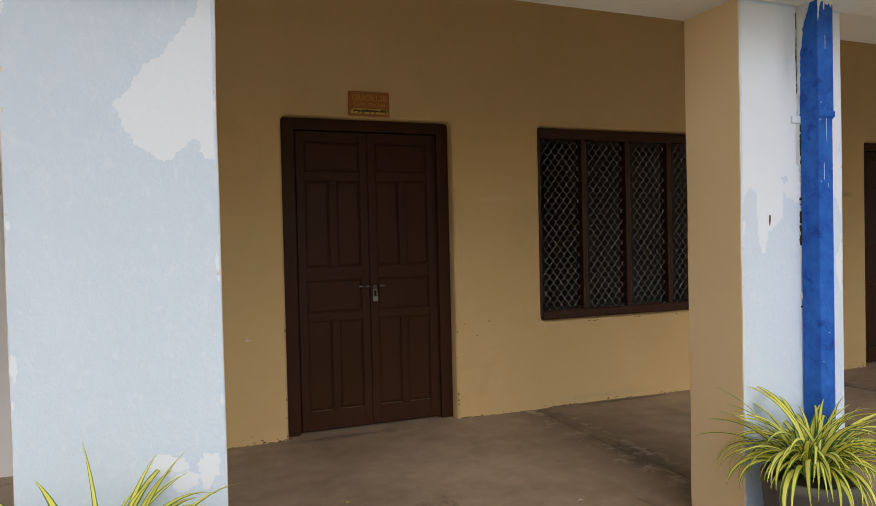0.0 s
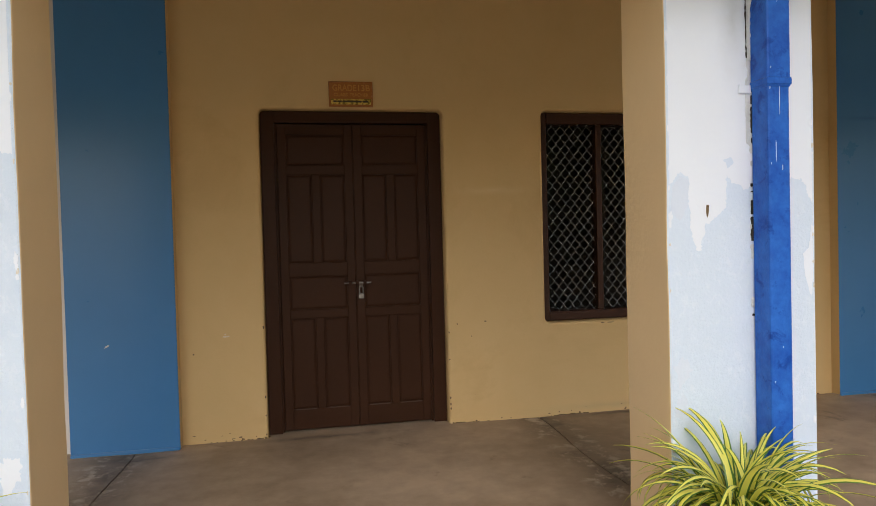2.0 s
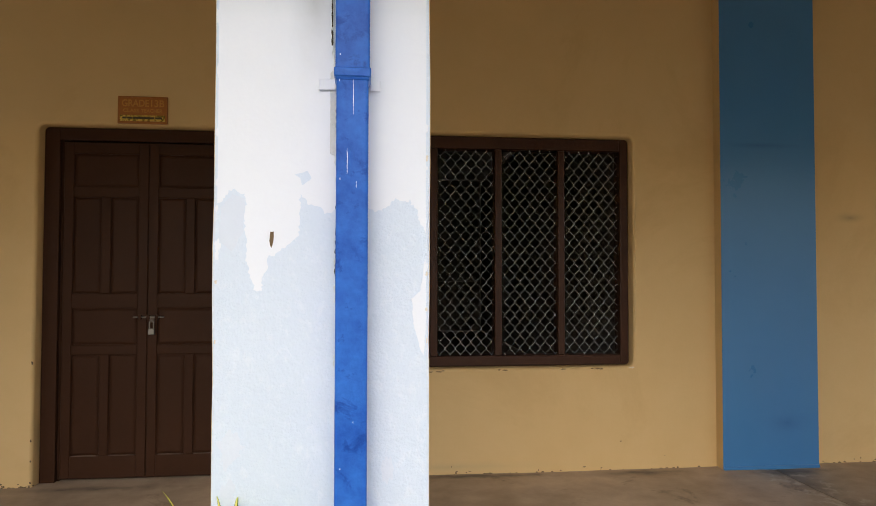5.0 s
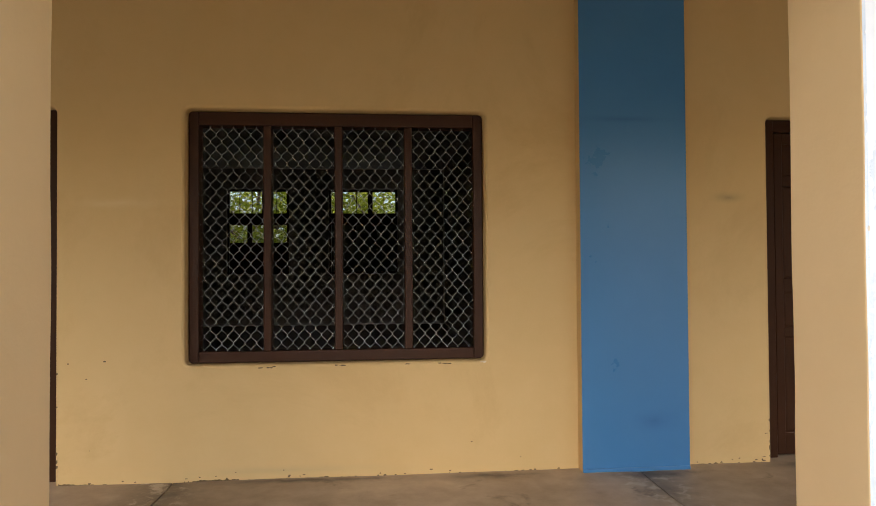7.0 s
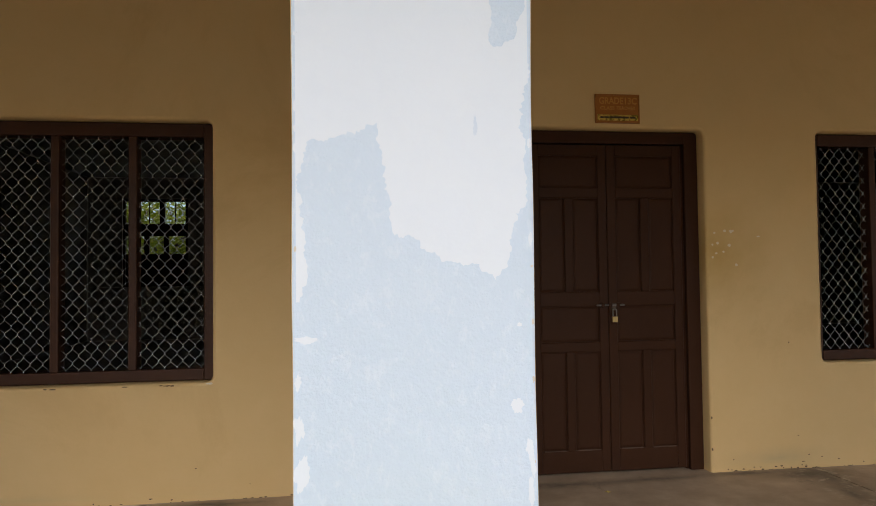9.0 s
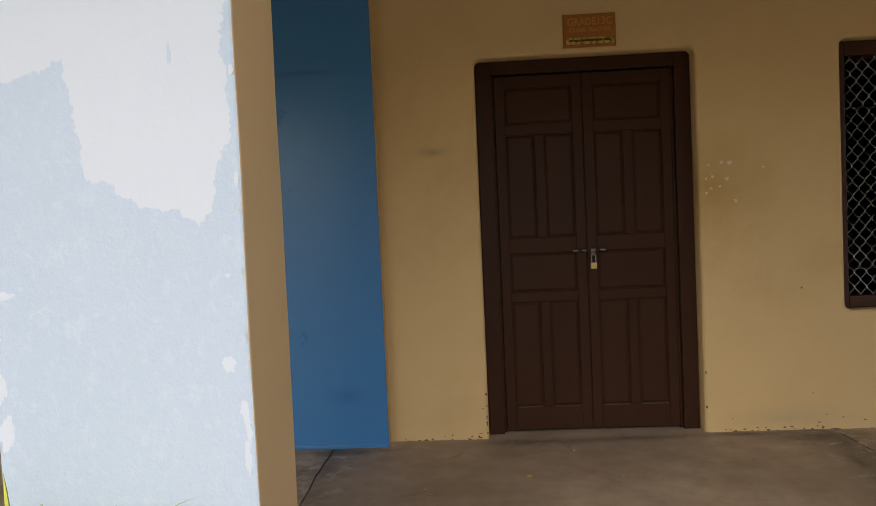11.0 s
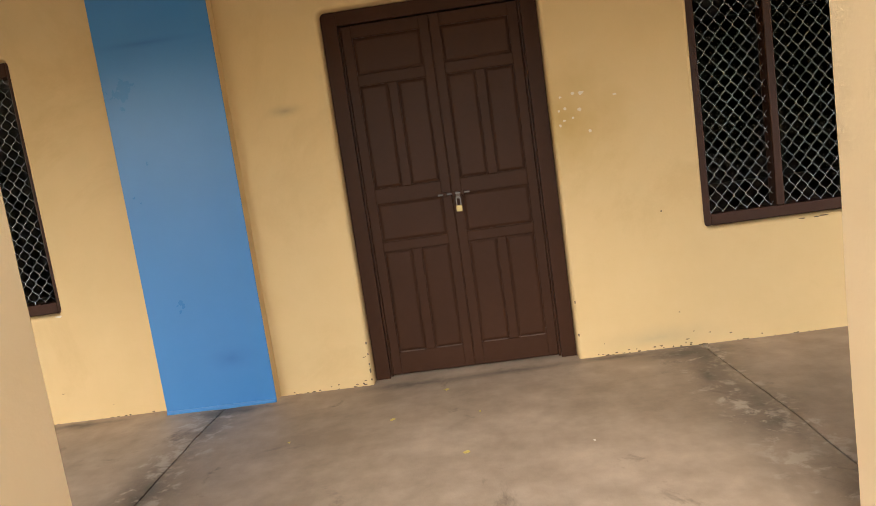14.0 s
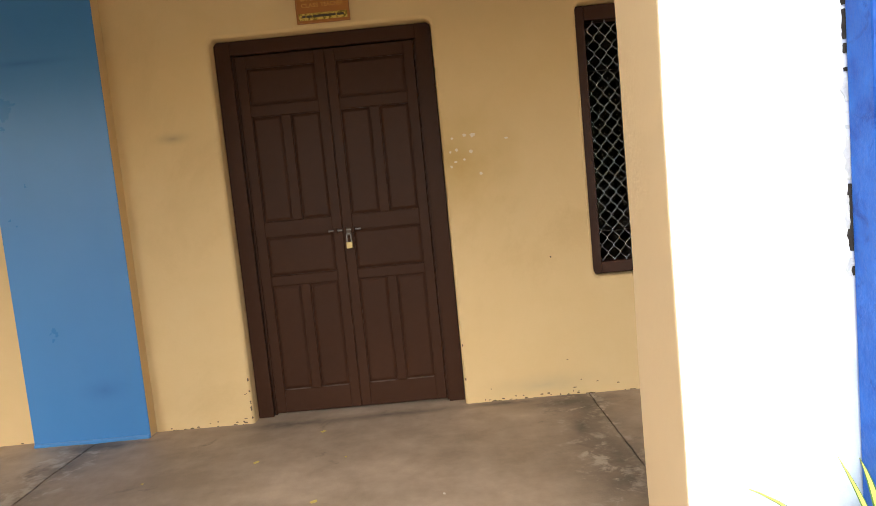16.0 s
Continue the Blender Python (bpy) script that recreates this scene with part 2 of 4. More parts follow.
def soft_patch(m, centre, size, colour, share, ragged_by=0.5, grain=9.0, flat=False):
    """A soft-edged smudge or patch of another tone on a painted wall or, if flat, on the floor."""
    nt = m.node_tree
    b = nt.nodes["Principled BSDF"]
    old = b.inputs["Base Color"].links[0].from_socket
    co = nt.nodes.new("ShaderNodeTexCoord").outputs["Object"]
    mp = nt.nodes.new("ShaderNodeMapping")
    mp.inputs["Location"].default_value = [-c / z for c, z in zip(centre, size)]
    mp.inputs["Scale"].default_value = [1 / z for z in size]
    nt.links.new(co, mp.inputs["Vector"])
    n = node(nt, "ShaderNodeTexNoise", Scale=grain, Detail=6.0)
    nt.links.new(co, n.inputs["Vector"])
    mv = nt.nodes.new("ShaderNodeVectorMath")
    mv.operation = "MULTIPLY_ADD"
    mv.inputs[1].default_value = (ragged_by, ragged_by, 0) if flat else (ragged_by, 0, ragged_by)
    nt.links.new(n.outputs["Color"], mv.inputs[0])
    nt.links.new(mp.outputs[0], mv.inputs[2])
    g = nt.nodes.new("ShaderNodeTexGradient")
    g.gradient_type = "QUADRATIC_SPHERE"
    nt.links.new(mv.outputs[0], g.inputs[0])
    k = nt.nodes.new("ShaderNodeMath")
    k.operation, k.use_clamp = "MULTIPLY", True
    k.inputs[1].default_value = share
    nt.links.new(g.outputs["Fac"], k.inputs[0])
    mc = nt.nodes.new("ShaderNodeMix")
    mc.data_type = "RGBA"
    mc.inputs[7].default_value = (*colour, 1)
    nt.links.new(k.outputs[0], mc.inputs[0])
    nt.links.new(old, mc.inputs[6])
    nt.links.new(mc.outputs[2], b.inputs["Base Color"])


soft_patch(CREAM, (5.96, WALL, 1.665), (0.15, 1.0, 0.05), (0.33, 0.25, 0.13), 0.8)
soft_patch(CREAM, (2.35, WALL, 1.62), (0.45, 1.0, 0.05), (0.72, 0.56, 0.30), 0.6)
soft_patch(CREAM, (7.62, WALL, 1.50), (0.55, 1.0, 0.50), (0.50, 0.33, 0.11), 1.0)
# two stretches of darker ochre at the bottom of the wall
soft_patch(CREAM, (8.0, WALL, 0.10), (0.55, 1.0, 0.10), (0.47, 0.36, 0.19), 0.8)
soft_patch(CREAM, (3.4, WALL, 0.06), (0.9, 1.0, 0.05), (0.50, 0.38, 0.20), 0.6)
soft_patch(WHITE, (2.515, P_FRONT, 2.12), (0.10, 1.0, 0.34), (0.42, 0.44, 0.42), 0.5, 0.4, 20.0)
soft_patch(BLUE, (5.28, WALL - 0.085, 2.12), (0.45, 1.0, 0.035), (0.035, 0.14, 0.36), 0.8, 0.25)
soft_patch(BLUE, (5.45, WALL - 0.085, 0.32), (0.22, 1.0, 0.10), (0.03, 0.12, 0.32), 0.7)

# ragged darker patches on the floor, most of them along the wall foot
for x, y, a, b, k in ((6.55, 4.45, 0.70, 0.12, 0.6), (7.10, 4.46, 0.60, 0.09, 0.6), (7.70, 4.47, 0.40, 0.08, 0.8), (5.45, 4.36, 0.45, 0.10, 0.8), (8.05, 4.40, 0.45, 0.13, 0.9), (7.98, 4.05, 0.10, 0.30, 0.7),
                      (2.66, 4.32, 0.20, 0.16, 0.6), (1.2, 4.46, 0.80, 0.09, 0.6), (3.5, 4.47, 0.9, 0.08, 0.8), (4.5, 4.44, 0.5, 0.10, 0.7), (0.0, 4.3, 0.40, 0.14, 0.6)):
    soft_patch(FLOOR, (x + 0.25 * a, y + 0.25 * b, 0.0), (a, b, 1.0), (0.12, 0.094, 0.07), k * 1.6, 0.9, 12.0, True)

# ---- mesh helpers ----
def box(bm, x0, x1, y0, y1, z0, z1, bevel=0.0, seg=1):
    r = bmesh.ops.create_cube(bm, size=1.0, matrix=Matrix.LocRotScale(((x0 + x1) / 2, (y0 + y1) / 2, (z0 + z1) / 2), None, (x1 - x0, y1 - y0, z1 - z0)))
    if bevel:
        edges = list({e for v in r["verts"] for e in v.link_edges})
        bmesh.ops.bevel(bm, geom=edges, offset=bevel, segments=seg, affect="EDGES", profile=0.5)
    return bm


def part(name, bm, material, parent=None, label="", smooth=False):
    me = bpy.data.meshes.new(name)
    bm.normal_update()
    bm.to_mesh(me)
    bm.free()
    for m in (material if isinstance(material, (list, tuple)) else (material,)):
        me.materials.append(m)
    if smooth:
        me.shade_smooth()
    ob = new(name, me)
    ob.parent = parent
    if label:
        ob["label"] = label
    return ob


def boxpart(name, dims, material, parent=None, bevel=0.003, label="", seg=1):
    return part(name, box(bmesh.new(), *dims, bevel=bevel, seg=seg), material, parent, label)


def gridbox(x0, x1, y0, y1, z0, z1, step, amp, freq=3.0):
    """A box of small faces whose skin wavers a little, as hand-laid plaster does."""
    bm = bmesh.new()
    box(bm, x0, x1, y0, y1, z0, z1, 0.007, 2)
    for axis, a, b in ((0, x0, x1), (1, y0, y1), (2, z0, z1)):
        n = max(1, int((b - a) / step))
        for i in range(1, n):
            co, no = [0, 0, 0], [0, 0, 0]
            co[axis], no[axis] = a + (b - a) * i / n, 1
            bmesh.ops.bisect_plane(bm, geom=bm.verts[:] + bm.edges[:] + bm.faces[:], plane_co=co, plane_no=no)
    for v in bm.verts:
        n = noise.noise_vector(v.co * freq) * amp + noise.noise_vector(v.co * freq * 9) * amp * 0.35
        v.co.x += n.x if min(abs(v.co.x - x0), abs(v.co.x - x1)) < 0.02 else 0
    return bm


def holed(name, x0, x1, z0, z1, holes, y0, y1, material, radius=0.042, bevel=0.018):
    """A wall of real thickness with round-cornered openings through it."""
    cu = bpy.data.curves.new(name, "CURVE")
    cu.dimensions, cu.fill_mode = "2D", "BOTH"
    cu.extrude, cu.bevel_depth, cu.bevel_resolution = (y1 - y0) / 2 - bevel, bevel, 2
    cu.offset = -bevel

    def loop(points):
        s = cu.splines.new("POLY")
        s.points.add(len(points) - 1)
        for p, (x, z) in zip(s.points, points):
            p.co = (x, z, 0, 1)
        s.use_cyclic_u = True

    loop([(x0, z0), (x1, z0), (x1, z1), (x0, z1)])
    for a, b, c, d, round_low in holes:
        pts = []
        for cx, cz, start, r in ((a, c, 180, round_low), (b, c, 270, round_low), (b, d, 0, 1), (a, d, 90, 1)):
            rr = radius if r else 0.0005
            px, pz = cx + (rr if cx == a else -rr), cz + (rr if cz == c else -rr)
            pts += [(px + rr * math.cos(radians(start + 15 * k)), pz + rr * math.sin(radians(start + 15 * k))) for k in range(7)]
        loop(pts[::-1])
    tmp = bpy.data.objects.new(name + "_curve", cu)
    scene.collection.objects.link(tmp)
    bpy.context.view_layer.update()
    me = bpy.data.meshes.new_from_object(tmp.evaluated_get(bpy.context.evaluated_depsgraph_get()))
    bpy.data.objects.remove(tmp)
    me.transform(Matrix.Translation((0, (y0 + y1) / 2, 0)) @ Matrix.Rotation(radians(90), 4, "X"))
    me.materials.clear()
    me.materials.append(material)
    return new(name, me)


def ragged(points, jag, step, seed):
    """Fills in a closed outline with an edge torn at two scales."""
    out = []
    n = len(points)
    for i in range(n):
        a, b = Vector(points[i]), Vector(points[(i + 1) % n])
        k = max(1, int((b - a).length / step)) if (b - a).length < 0.25 else 1
        side = Vector((-(b - a).y, (b - a).x)).normalized() if (b - a).length else Vector((0, 0))
        for j in range(k):
            p = a.lerp(b, j / k)
            q = Vector((p.x * 28, p.y * 28, seed * 3.7))
            o = 0 if j == 0 else jag * (1.1 * noise.noise(q) + 0.8 * noise.noise(q * 4.3))
            out.append(p + side * o)
    return out


def film_patch(name, points, y, thick, material, parent, jag=0.011, step=0.005, seed=1, label="", bm=None):
    """A torn film of paint lying on an upright face that looks towards -y."""
    own = bm is None
    bm = bm or bmesh.new()
    wide = min(max(p[0] for p in points) - min(p[0] for p in points), max(p[1] for p in points) - min(p[1] for p in points))
    pts = ragged(points, min(jag, 0.07 * wide), step, seed)
    thick += (len(bm.faces) % 97) * 0.00001
    flat, _, tris, _, _, _ = geometry.delaunay_2d_cdt(pts, [], [list(range(len(pts)))], 1, 1e-5)
    skin = [bm.verts.new((p.x, y - thick, p.y)) for p in flat]
    for t in tris:
        f = bm.faces.new([skin[i] for i in t])
        f.normal_update()
        if f.normal.y > 0:
            f.normal_flip()
    top = [bm.verts.new((p.x, y - thick, p.y)) for p in pts]
    low = [bm.verts.new((p.x, y + 0.001, p.y)) for p in pts]
    n = len(pts)
    for i in range(n):
        bm.faces.new((top[i], top[(i + 1) % n], low[(i + 1) % n], low[i]))
    return part(name, bm, material, parent, label) if own else bm


def blob(cx, cz, rx, rz, seed, n=None):
    """An uneven closed outline round a centre."""
    n = n or (14 if max(rx, rz) < 0.02 else 44)
    out = []
    for i in range(n):
        w = 2 * math.pi * i / n
        c, d = math.cos(w), math.sin(w)
        r = 0.8 + 0.45 * noise.noise((c * 1.3, d * 1.3, seed * 1.7)) + (0.30 * noise.noise((c * 4, d * 4, seed * 2.3)) + 0.12 * noise.noise((c * 11, d * 11, seed)) if n > 20 else 0)
        out.append((cx + rx * r * c, cz + rz * r * d))
    return out


def tube(name, points, radius, material, parent=None, label="", sides=6):
    cu = bpy.data.curves.new(name, "CURVE")
    cu.dimensions, cu.bevel_depth, cu.bevel_resolution, cu.use_fill_caps = "3D", radius, max(0, sides // 4), True
    s = cu.splines.new("POLY")
    s.points.add(len(points) - 1)
    for p, q in zip(s.points, points):
        p.co = (*q, 1)
    tmp = bpy.data.objects.new(name + "_curve", cu)
    scene.collection.objects.link(tmp)
    bpy.context.view_layer.update()
    me = bpy.data.meshes.new_from_object(tmp.evaluated_get(bpy.context.evaluated_depsgraph_get()))
    bpy.data.objects.remove(tmp)
    me.materials.clear()
    me.materials.append(material)
    me.shade_smooth()
    ob = new(name, me)
    ob.parent = parent
    if label:
        ob["label"] = label
    return ob


def lathe(profile, sides=40):
    bm = bmesh.new()
    rings = [[bm.verts.new((r * math.cos(6.28319 * i / sides), r * math.sin(6.28319 * i / sides), z)) for i in range(sides)] for r, z in profile]
    for a, b in zip(rings, rings[1:]):
        for i in range(sides):
            bm.faces.new((a[i], a[(i + 1) % sides], b[(i + 1) % sides], b[i]))
    bm.faces.new(rings[0][::-1])
    bm.faces.new(rings[-1])
    return bm


def words(name, text, size, x, y, z, material, parent, depth=0.0015, width=None):
    cu = bpy.data.curves.new(name, "FONT")
    cu.body, cu.size, cu.extrude, cu.align_x, cu.offset = text, size, depth, "CENTER", size * 0.018
    tmp = bpy.data.objects.new(name + "_text", cu)
    scene.collection.objects.link(tmp)
    bpy.context.view_layer.update()
    me = bpy.data.meshes.new_from_object(tmp.evaluated_get(bpy.context.evaluated_depsgraph_get()))
    bpy.data.objects.remove(tmp)
    xs = [v.co.x for v in me.vertices]
    fit_x = width / (max(xs) - min(xs)) if width else 1.0
    me.transform(pose(x, y, z, 90) @ Matrix.Diagonal((fit_x, 1, 1, 1)))
    me.materials.clear()
    me.materials.append(material)
    ob = new(name, me)
    ob.parent = parent
    return ob


# ---- large structure ----
def structure(ob, label, category):
    return tagged(ob, label, category, kind="structure")


bm = bmesh.new()
bmesh.ops.create_grid(bm, x_segments=1, y_segments=1, size=300, matrix=Matrix.Translation((0, 0, YARD)))
structure(part("ground", bm, YARDM), "sandy yard soil before the school block", "ground")
# near-black all over, so the open floor joints above it read dark
structure(boxpart("plinth", (-9, 18, EDGE + 0.01, FAR, YARD - 0.2, -0.03), NEARBLACK, bevel=0.01), "cement plinth under the verandah", "plinth")
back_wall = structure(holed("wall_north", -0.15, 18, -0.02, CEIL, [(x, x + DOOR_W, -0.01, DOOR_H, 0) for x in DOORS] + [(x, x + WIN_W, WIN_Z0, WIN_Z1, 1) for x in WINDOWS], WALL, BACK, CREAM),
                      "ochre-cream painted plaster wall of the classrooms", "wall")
structure(boxpart("wall_north_west", (-9, -0.154, WALL + 0.004, BACK, -0.02, CEIL), GREYWHITE), "off-white painted plaster wall", "wall")
structure(boxpart("ceiling", (-9, 18, 0.1, FAR + 0.2, CEIL, CEIL + 0.15), CEILW), "white painted concrete roof slab", "ceiling")
structure(part("front_beam", gridbox(-9, 18, P_FRONT, P_REAR, BEAM, CEIL, 0.5, 0.003), CEILW), "white painted concrete beam over the pillars", "beam")
structure(part("sunshade_slab", gridbox(-9, 18, SHADE, P_FRONT - 0.003, BEAM - 0.004, BEAM + 0.11, 0.5, 0.003), CEILW), "white painted concrete sunshade slab over the pillar fronts", "slab")
structure(boxpart("wall_rear_low", (-9, 18, FAR, FAR + 0.2, -0.02, 1.08), ROOM), "rear classroom wall under the windows", "wall")
structure(boxpart("wall_rear_high", (-9, 18, FAR, FAR + 0.2, 2.88, CEIL), ROOM), "rear classroom wall over the windows", "wall")
REAR_WINDOWS = ((0.62, 1.90), (2.74, 4.2))
for a, b in ((-9, 0.62), (1.90, 2.74), (4.2, 18)):
    structure(boxpart("wall_rear", (a, b, FAR, FAR + 0.2, 1.08, 2.88), ROOM, bevel=0), "rear classroom wall between windows", "wall")
for x in (-9.1, -0.25, 5.2, 17.9):
    structure(boxpart("partition_wall", (x, x + 0.2, BACK, FAR, -0.02, CEIL), ROOM), "painted partition wall between classrooms", "wall")
for x0, x1 in PILASTERS:
    bm = box(bmesh.new(), x0, x1, WALL - 0.085, WALL + 0.01, 0.0, CEIL - 0.002, 0.006, 3)
    bm.normal_update()
    for f in bm.faces:
        f.material_index = 1 if abs(f.normal.x) > 0.8 else 0
    p = part("pilaster", bm, (BLUE, CREAM))
    structure(p, "glossy blue painted pilaster with ochre sides on the wall", "pilaster")
    bm = bmesh.new()
    box(bm, x0 + 0.002, x1 - 0.002, WALL - 0.096, WALL - 0.08, -0.004, 0.02, 0.005, 2)
    part("skirting", bm, BLUE, p)

# rear windows of the classroom, with a transom over a mid rail
for k, (a, b) in enumerate(REAR_WINDOWS):
    w = structure(new("rear_window"), "dark wooden rear window with trees behind", "window")
    for n, d in (("frame_side", (a, a + 0.05, 2.88, 1.08)), ("frame_side", (b - 0.05, b, 2.88, 1.08))):
        boxpart(n, (d[0], d[1], FAR + 0.03, FAR + 0.11, d[3], d[2]), BROWN, w)
    for n, z0, z1 in (("frame_head", 2.83, 2.88), ("mid_rail", 2.12, 2.37), ("frame_sill", 1.08, 1.13)):
        boxpart(n, (a + 0.05, b - 0.05, FAR + 0.035, FAR + 0.105, z0, z1), BROWN, w)
    for q, z0, z1 in ((0.60, 2.37, 2.83), (0.36, 1.75, 2.12), (0.66, 1.75, 2.12)):
        x = a + q * (b - a)
        boxpart("mullion", (x - 0.05, x + 0.05, FAR + 0.04, FAR + 0.10, z0, z1), BROWN, w)
    for q in (0.2, 0.4, 0.8):
        x = a + q * (b - a)
        boxpart("bar", (x - 0.008, x + 0.008, FAR + 0.05, FAR + 0.066, 2.37, 2.83), BROWN, w, 0)
    boxpart("shutter" if k == 0 else "curtain", (a + 0.05, b - 0.05, FAR + 0.075, FAR + 0.10, 1.13, 1.75 if k == 0 else 2.12), BROWN if k == 0 else CLOTH, w)


# ---- pillars with peeling paint ----
def pillar(i):
    x0, x1 = PILLARS[i]
    bm = gridbox(x0, x1, P_FRONT, P_REAR, 0.0, BEAM + 0.03, 0.12, 0.004)
    bm.normal_update()
    for f in bm.faces:
        f.material_index = 0 if f.normal.y < -0.5 else 1
    ob = part("pillar", bm, (PALE, TAN))
    text = ("pale blue peeling paint with a bare white patch", "white over pale blue peeling paint", "white over pale blue peeling paint, tan sides", "bright white painted front, tan sides")[i]
    return structure(ob, "square plaster pillar, " + text, "pillar")


pillars = [pillar(i) for i in range(4)]
Y = P_FRONT
film_patch("white_paint", [(0.13, 2.20), (0.105, 2.10), (0.085, 2.01), (0.035, 1.945), (-0.005, 1.885), (-0.065, 1.84), (-0.10, 1.78), (-0.145, 1.73), (-0.12, 1.66), (-0.085, 1.61), (-0.015, 1.56), (0.035, 1.595), (0.08, 1.63), (0.10, 1.58), (0.13, 1.57)],
           Y, 0.0005, WHITE, pillars[0], seed=3, label="bare white patch in peeling paint")
for cx, cz, rx, rz, s in ((0.088, 0.635, 0.042, 0.065, 4), (-0.03, 0.655, 0.066, 0.034, 5), (0.02, 0.60, 0.055, 0.032, 6)):
    film_patch("white_paint", blob(cx, cz, rx, rz, s), Y, 0.0005, WHITE, pillars[0], seed=s, jag=0.006)
film_patch("white_paint", [(2.231, 2.28), (2.231, 1.462), (2.272, 1.502), (2.305, 1.49), (2.312, 1.30), (2.33, 1.225), (2.352, 1.222), (2.368, 1.315), (2.405, 1.34), (2.447, 1.36), (2.455, 1.49), (2.49, 1.46), (2.53, 1.44), (2.56, 1.46),
                                  (2.685, 1.44), (2.71, 1.475), (2.76, 1.48), (2.785, 1.43), (2.806, 1.38), (2.806, 2.28)], Y, 0.0005, WHITE, pillars[1], seed=11, label="flaking white top coat")
film_patch("lilac_paint", [(2.24, 1.45), (2.27, 1.49), (2.305, 1.478), (2.30, 1.38), (2.27, 1.33), (2.235, 1.36)], Y, 0.0009, LILAC, pillars[1], seed=12)
film_patch("pale_blue_paint", [(2.44, 1.545), (2.475, 1.555), (2.485, 1.535), (2.46, 1.515), (2.455, 1.535)], Y, 0.0009, PALE, pillars[1], seed=13, jag=0.002)
film_patch("white_paint", [(2.806, 1.32), (2.80, 1.30), (2.79, 1.22), (2.765, 1.20), (2.77, 1.13), (2.79, 1.06), (2.80, 1.04), (2.806, 1.12)], Y, 0.0005, WHITE, pillars[1], seed=14)
film_patch("rust_stain", [(2.374, 1.385), (2.384, 1.385), (2.383, 1.36), (2.377, 1.34), (2.372, 1.36)], Y, 0.0012, CHIPD, pillars[1], seed=15, jag=0.002, step=0.006, label="rust-brown nail hole")
for cx, cz, rx, rz, s in ((2.275, 0.79, 0.04, 0.05, 16), (2.70, 0.72, 0.02, 0.05, 17), (2.265, 0.66, 0.03, 0.05, 18)):
    film_patch("lilac_paint", blob(cx, cz, rx, rz, s), Y, 0.0005, LILAC, pillars[1], seed=s, jag=0.006)
film_patch("white_paint", [(5.029, 2.28), (5.029, 1.20), (5.045, 1.22), (5.055, 1.28), (5.04, 1.42), (5.03, 1.50), (5.055, 1.585), (5.12, 1.597), (5.175, 1.615), (5.226, 1.635), (5.236, 1.535), (5.259, 1.44), (5.262, 1.355), (5.287, 1.352),
                                  (5.307, 1.357), (5.34, 1.325), (5.395, 1.297), (5.463, 1.288), (5.518, 1.246), (5.545, 1.277), (5.559, 1.33), (5.57, 1.413), (5.597, 1.435), (5.595, 1.56), (5.585, 1.65), (5.60, 1.72), (5.607, 1.80), (5.607, 2.28)],
           Y, 0.0005, WHITE, pillars[2], seed=21, label="flaking white top coat")
film_patch("pale_blue_paint", [(5.51, 2.0), (5.512, 1.84), (5.54, 1.835), (5.575, 1.86), (5.58, 1.90), (5.60, 1.93), (5.60, 2.0)], Y, 0.0009, PALE, pillars[2], seed=22)
film_patch("pale_blue_paint", blob(5.47, 1.63, 0.006, 0.03, 23), Y, 0.0009, LILAC, pillars[2], seed=23, jag=0.002)
for cx, cz, rx, rz, s in ((5.567, 0.933, 0.019, 0.021, 24), (5.055, 1.11, 0.028, 0.010, 25), (5.598, 0.83, 0.012, 0.03, 26), (5.60, 0.72, 0.009, 0.05, 27), (5.575, 1.135, 0.007, 0.007, 28),
                          (5.04, 0.79, 0.022, 0.05, 29), (5.035, 0.90, 0.014, 0.04, 30)):
    film_patch("white_paint", blob(cx, cz, rx, rz, s), Y, 0.0005, WHITE, pillars[2], seed=s, jag=0.004)
film_patch("white_paint", [(7.856, 2.28), (7.856, 0.9), (7.95, 0.8), (8.10, 0.86), (8.25, 0.78), (8.35, 0.85), (8.444, 0.82), (8.444, 2.28)], Y, 0.0005, WHITE, pillars[3], seed=31, label="bright white top coat")

# worn and chipped arrises of the pillars
for i, (x0, x1) in enumerate(PILLARS):
    rnd = random.Random(600 + i)
    for name, mat_, count, label in (("worn_edge", WHITE, 14, "white worn patches along the edges"), ("chipped_edge", CHIPW, 7, "small pale chips along the edges")):
        bm = bmesh.new()
        for k in range(count):
            w = rnd.uniform(0.003, 0.010) if mat_ is WHITE else rnd.uniform(0.002, 0.005)
            x = x0 + 0.006 + w * 0.8 if rnd.random() < 0.5 else x1 - 0.006 - w * 0.8
            film_patch("", blob(x, rnd.uniform(0.1, 2.1), w, w * rnd.uniform(1.0, 4.5), 700 + 40 * i + k), Y, 0.0011 if mat_ is WHITE else 0.0014, None, None, 0.002, 0.005, k, bm=bm)
        tagged(part(name, bm, mat_, pillars[i], label), kind="stuff")

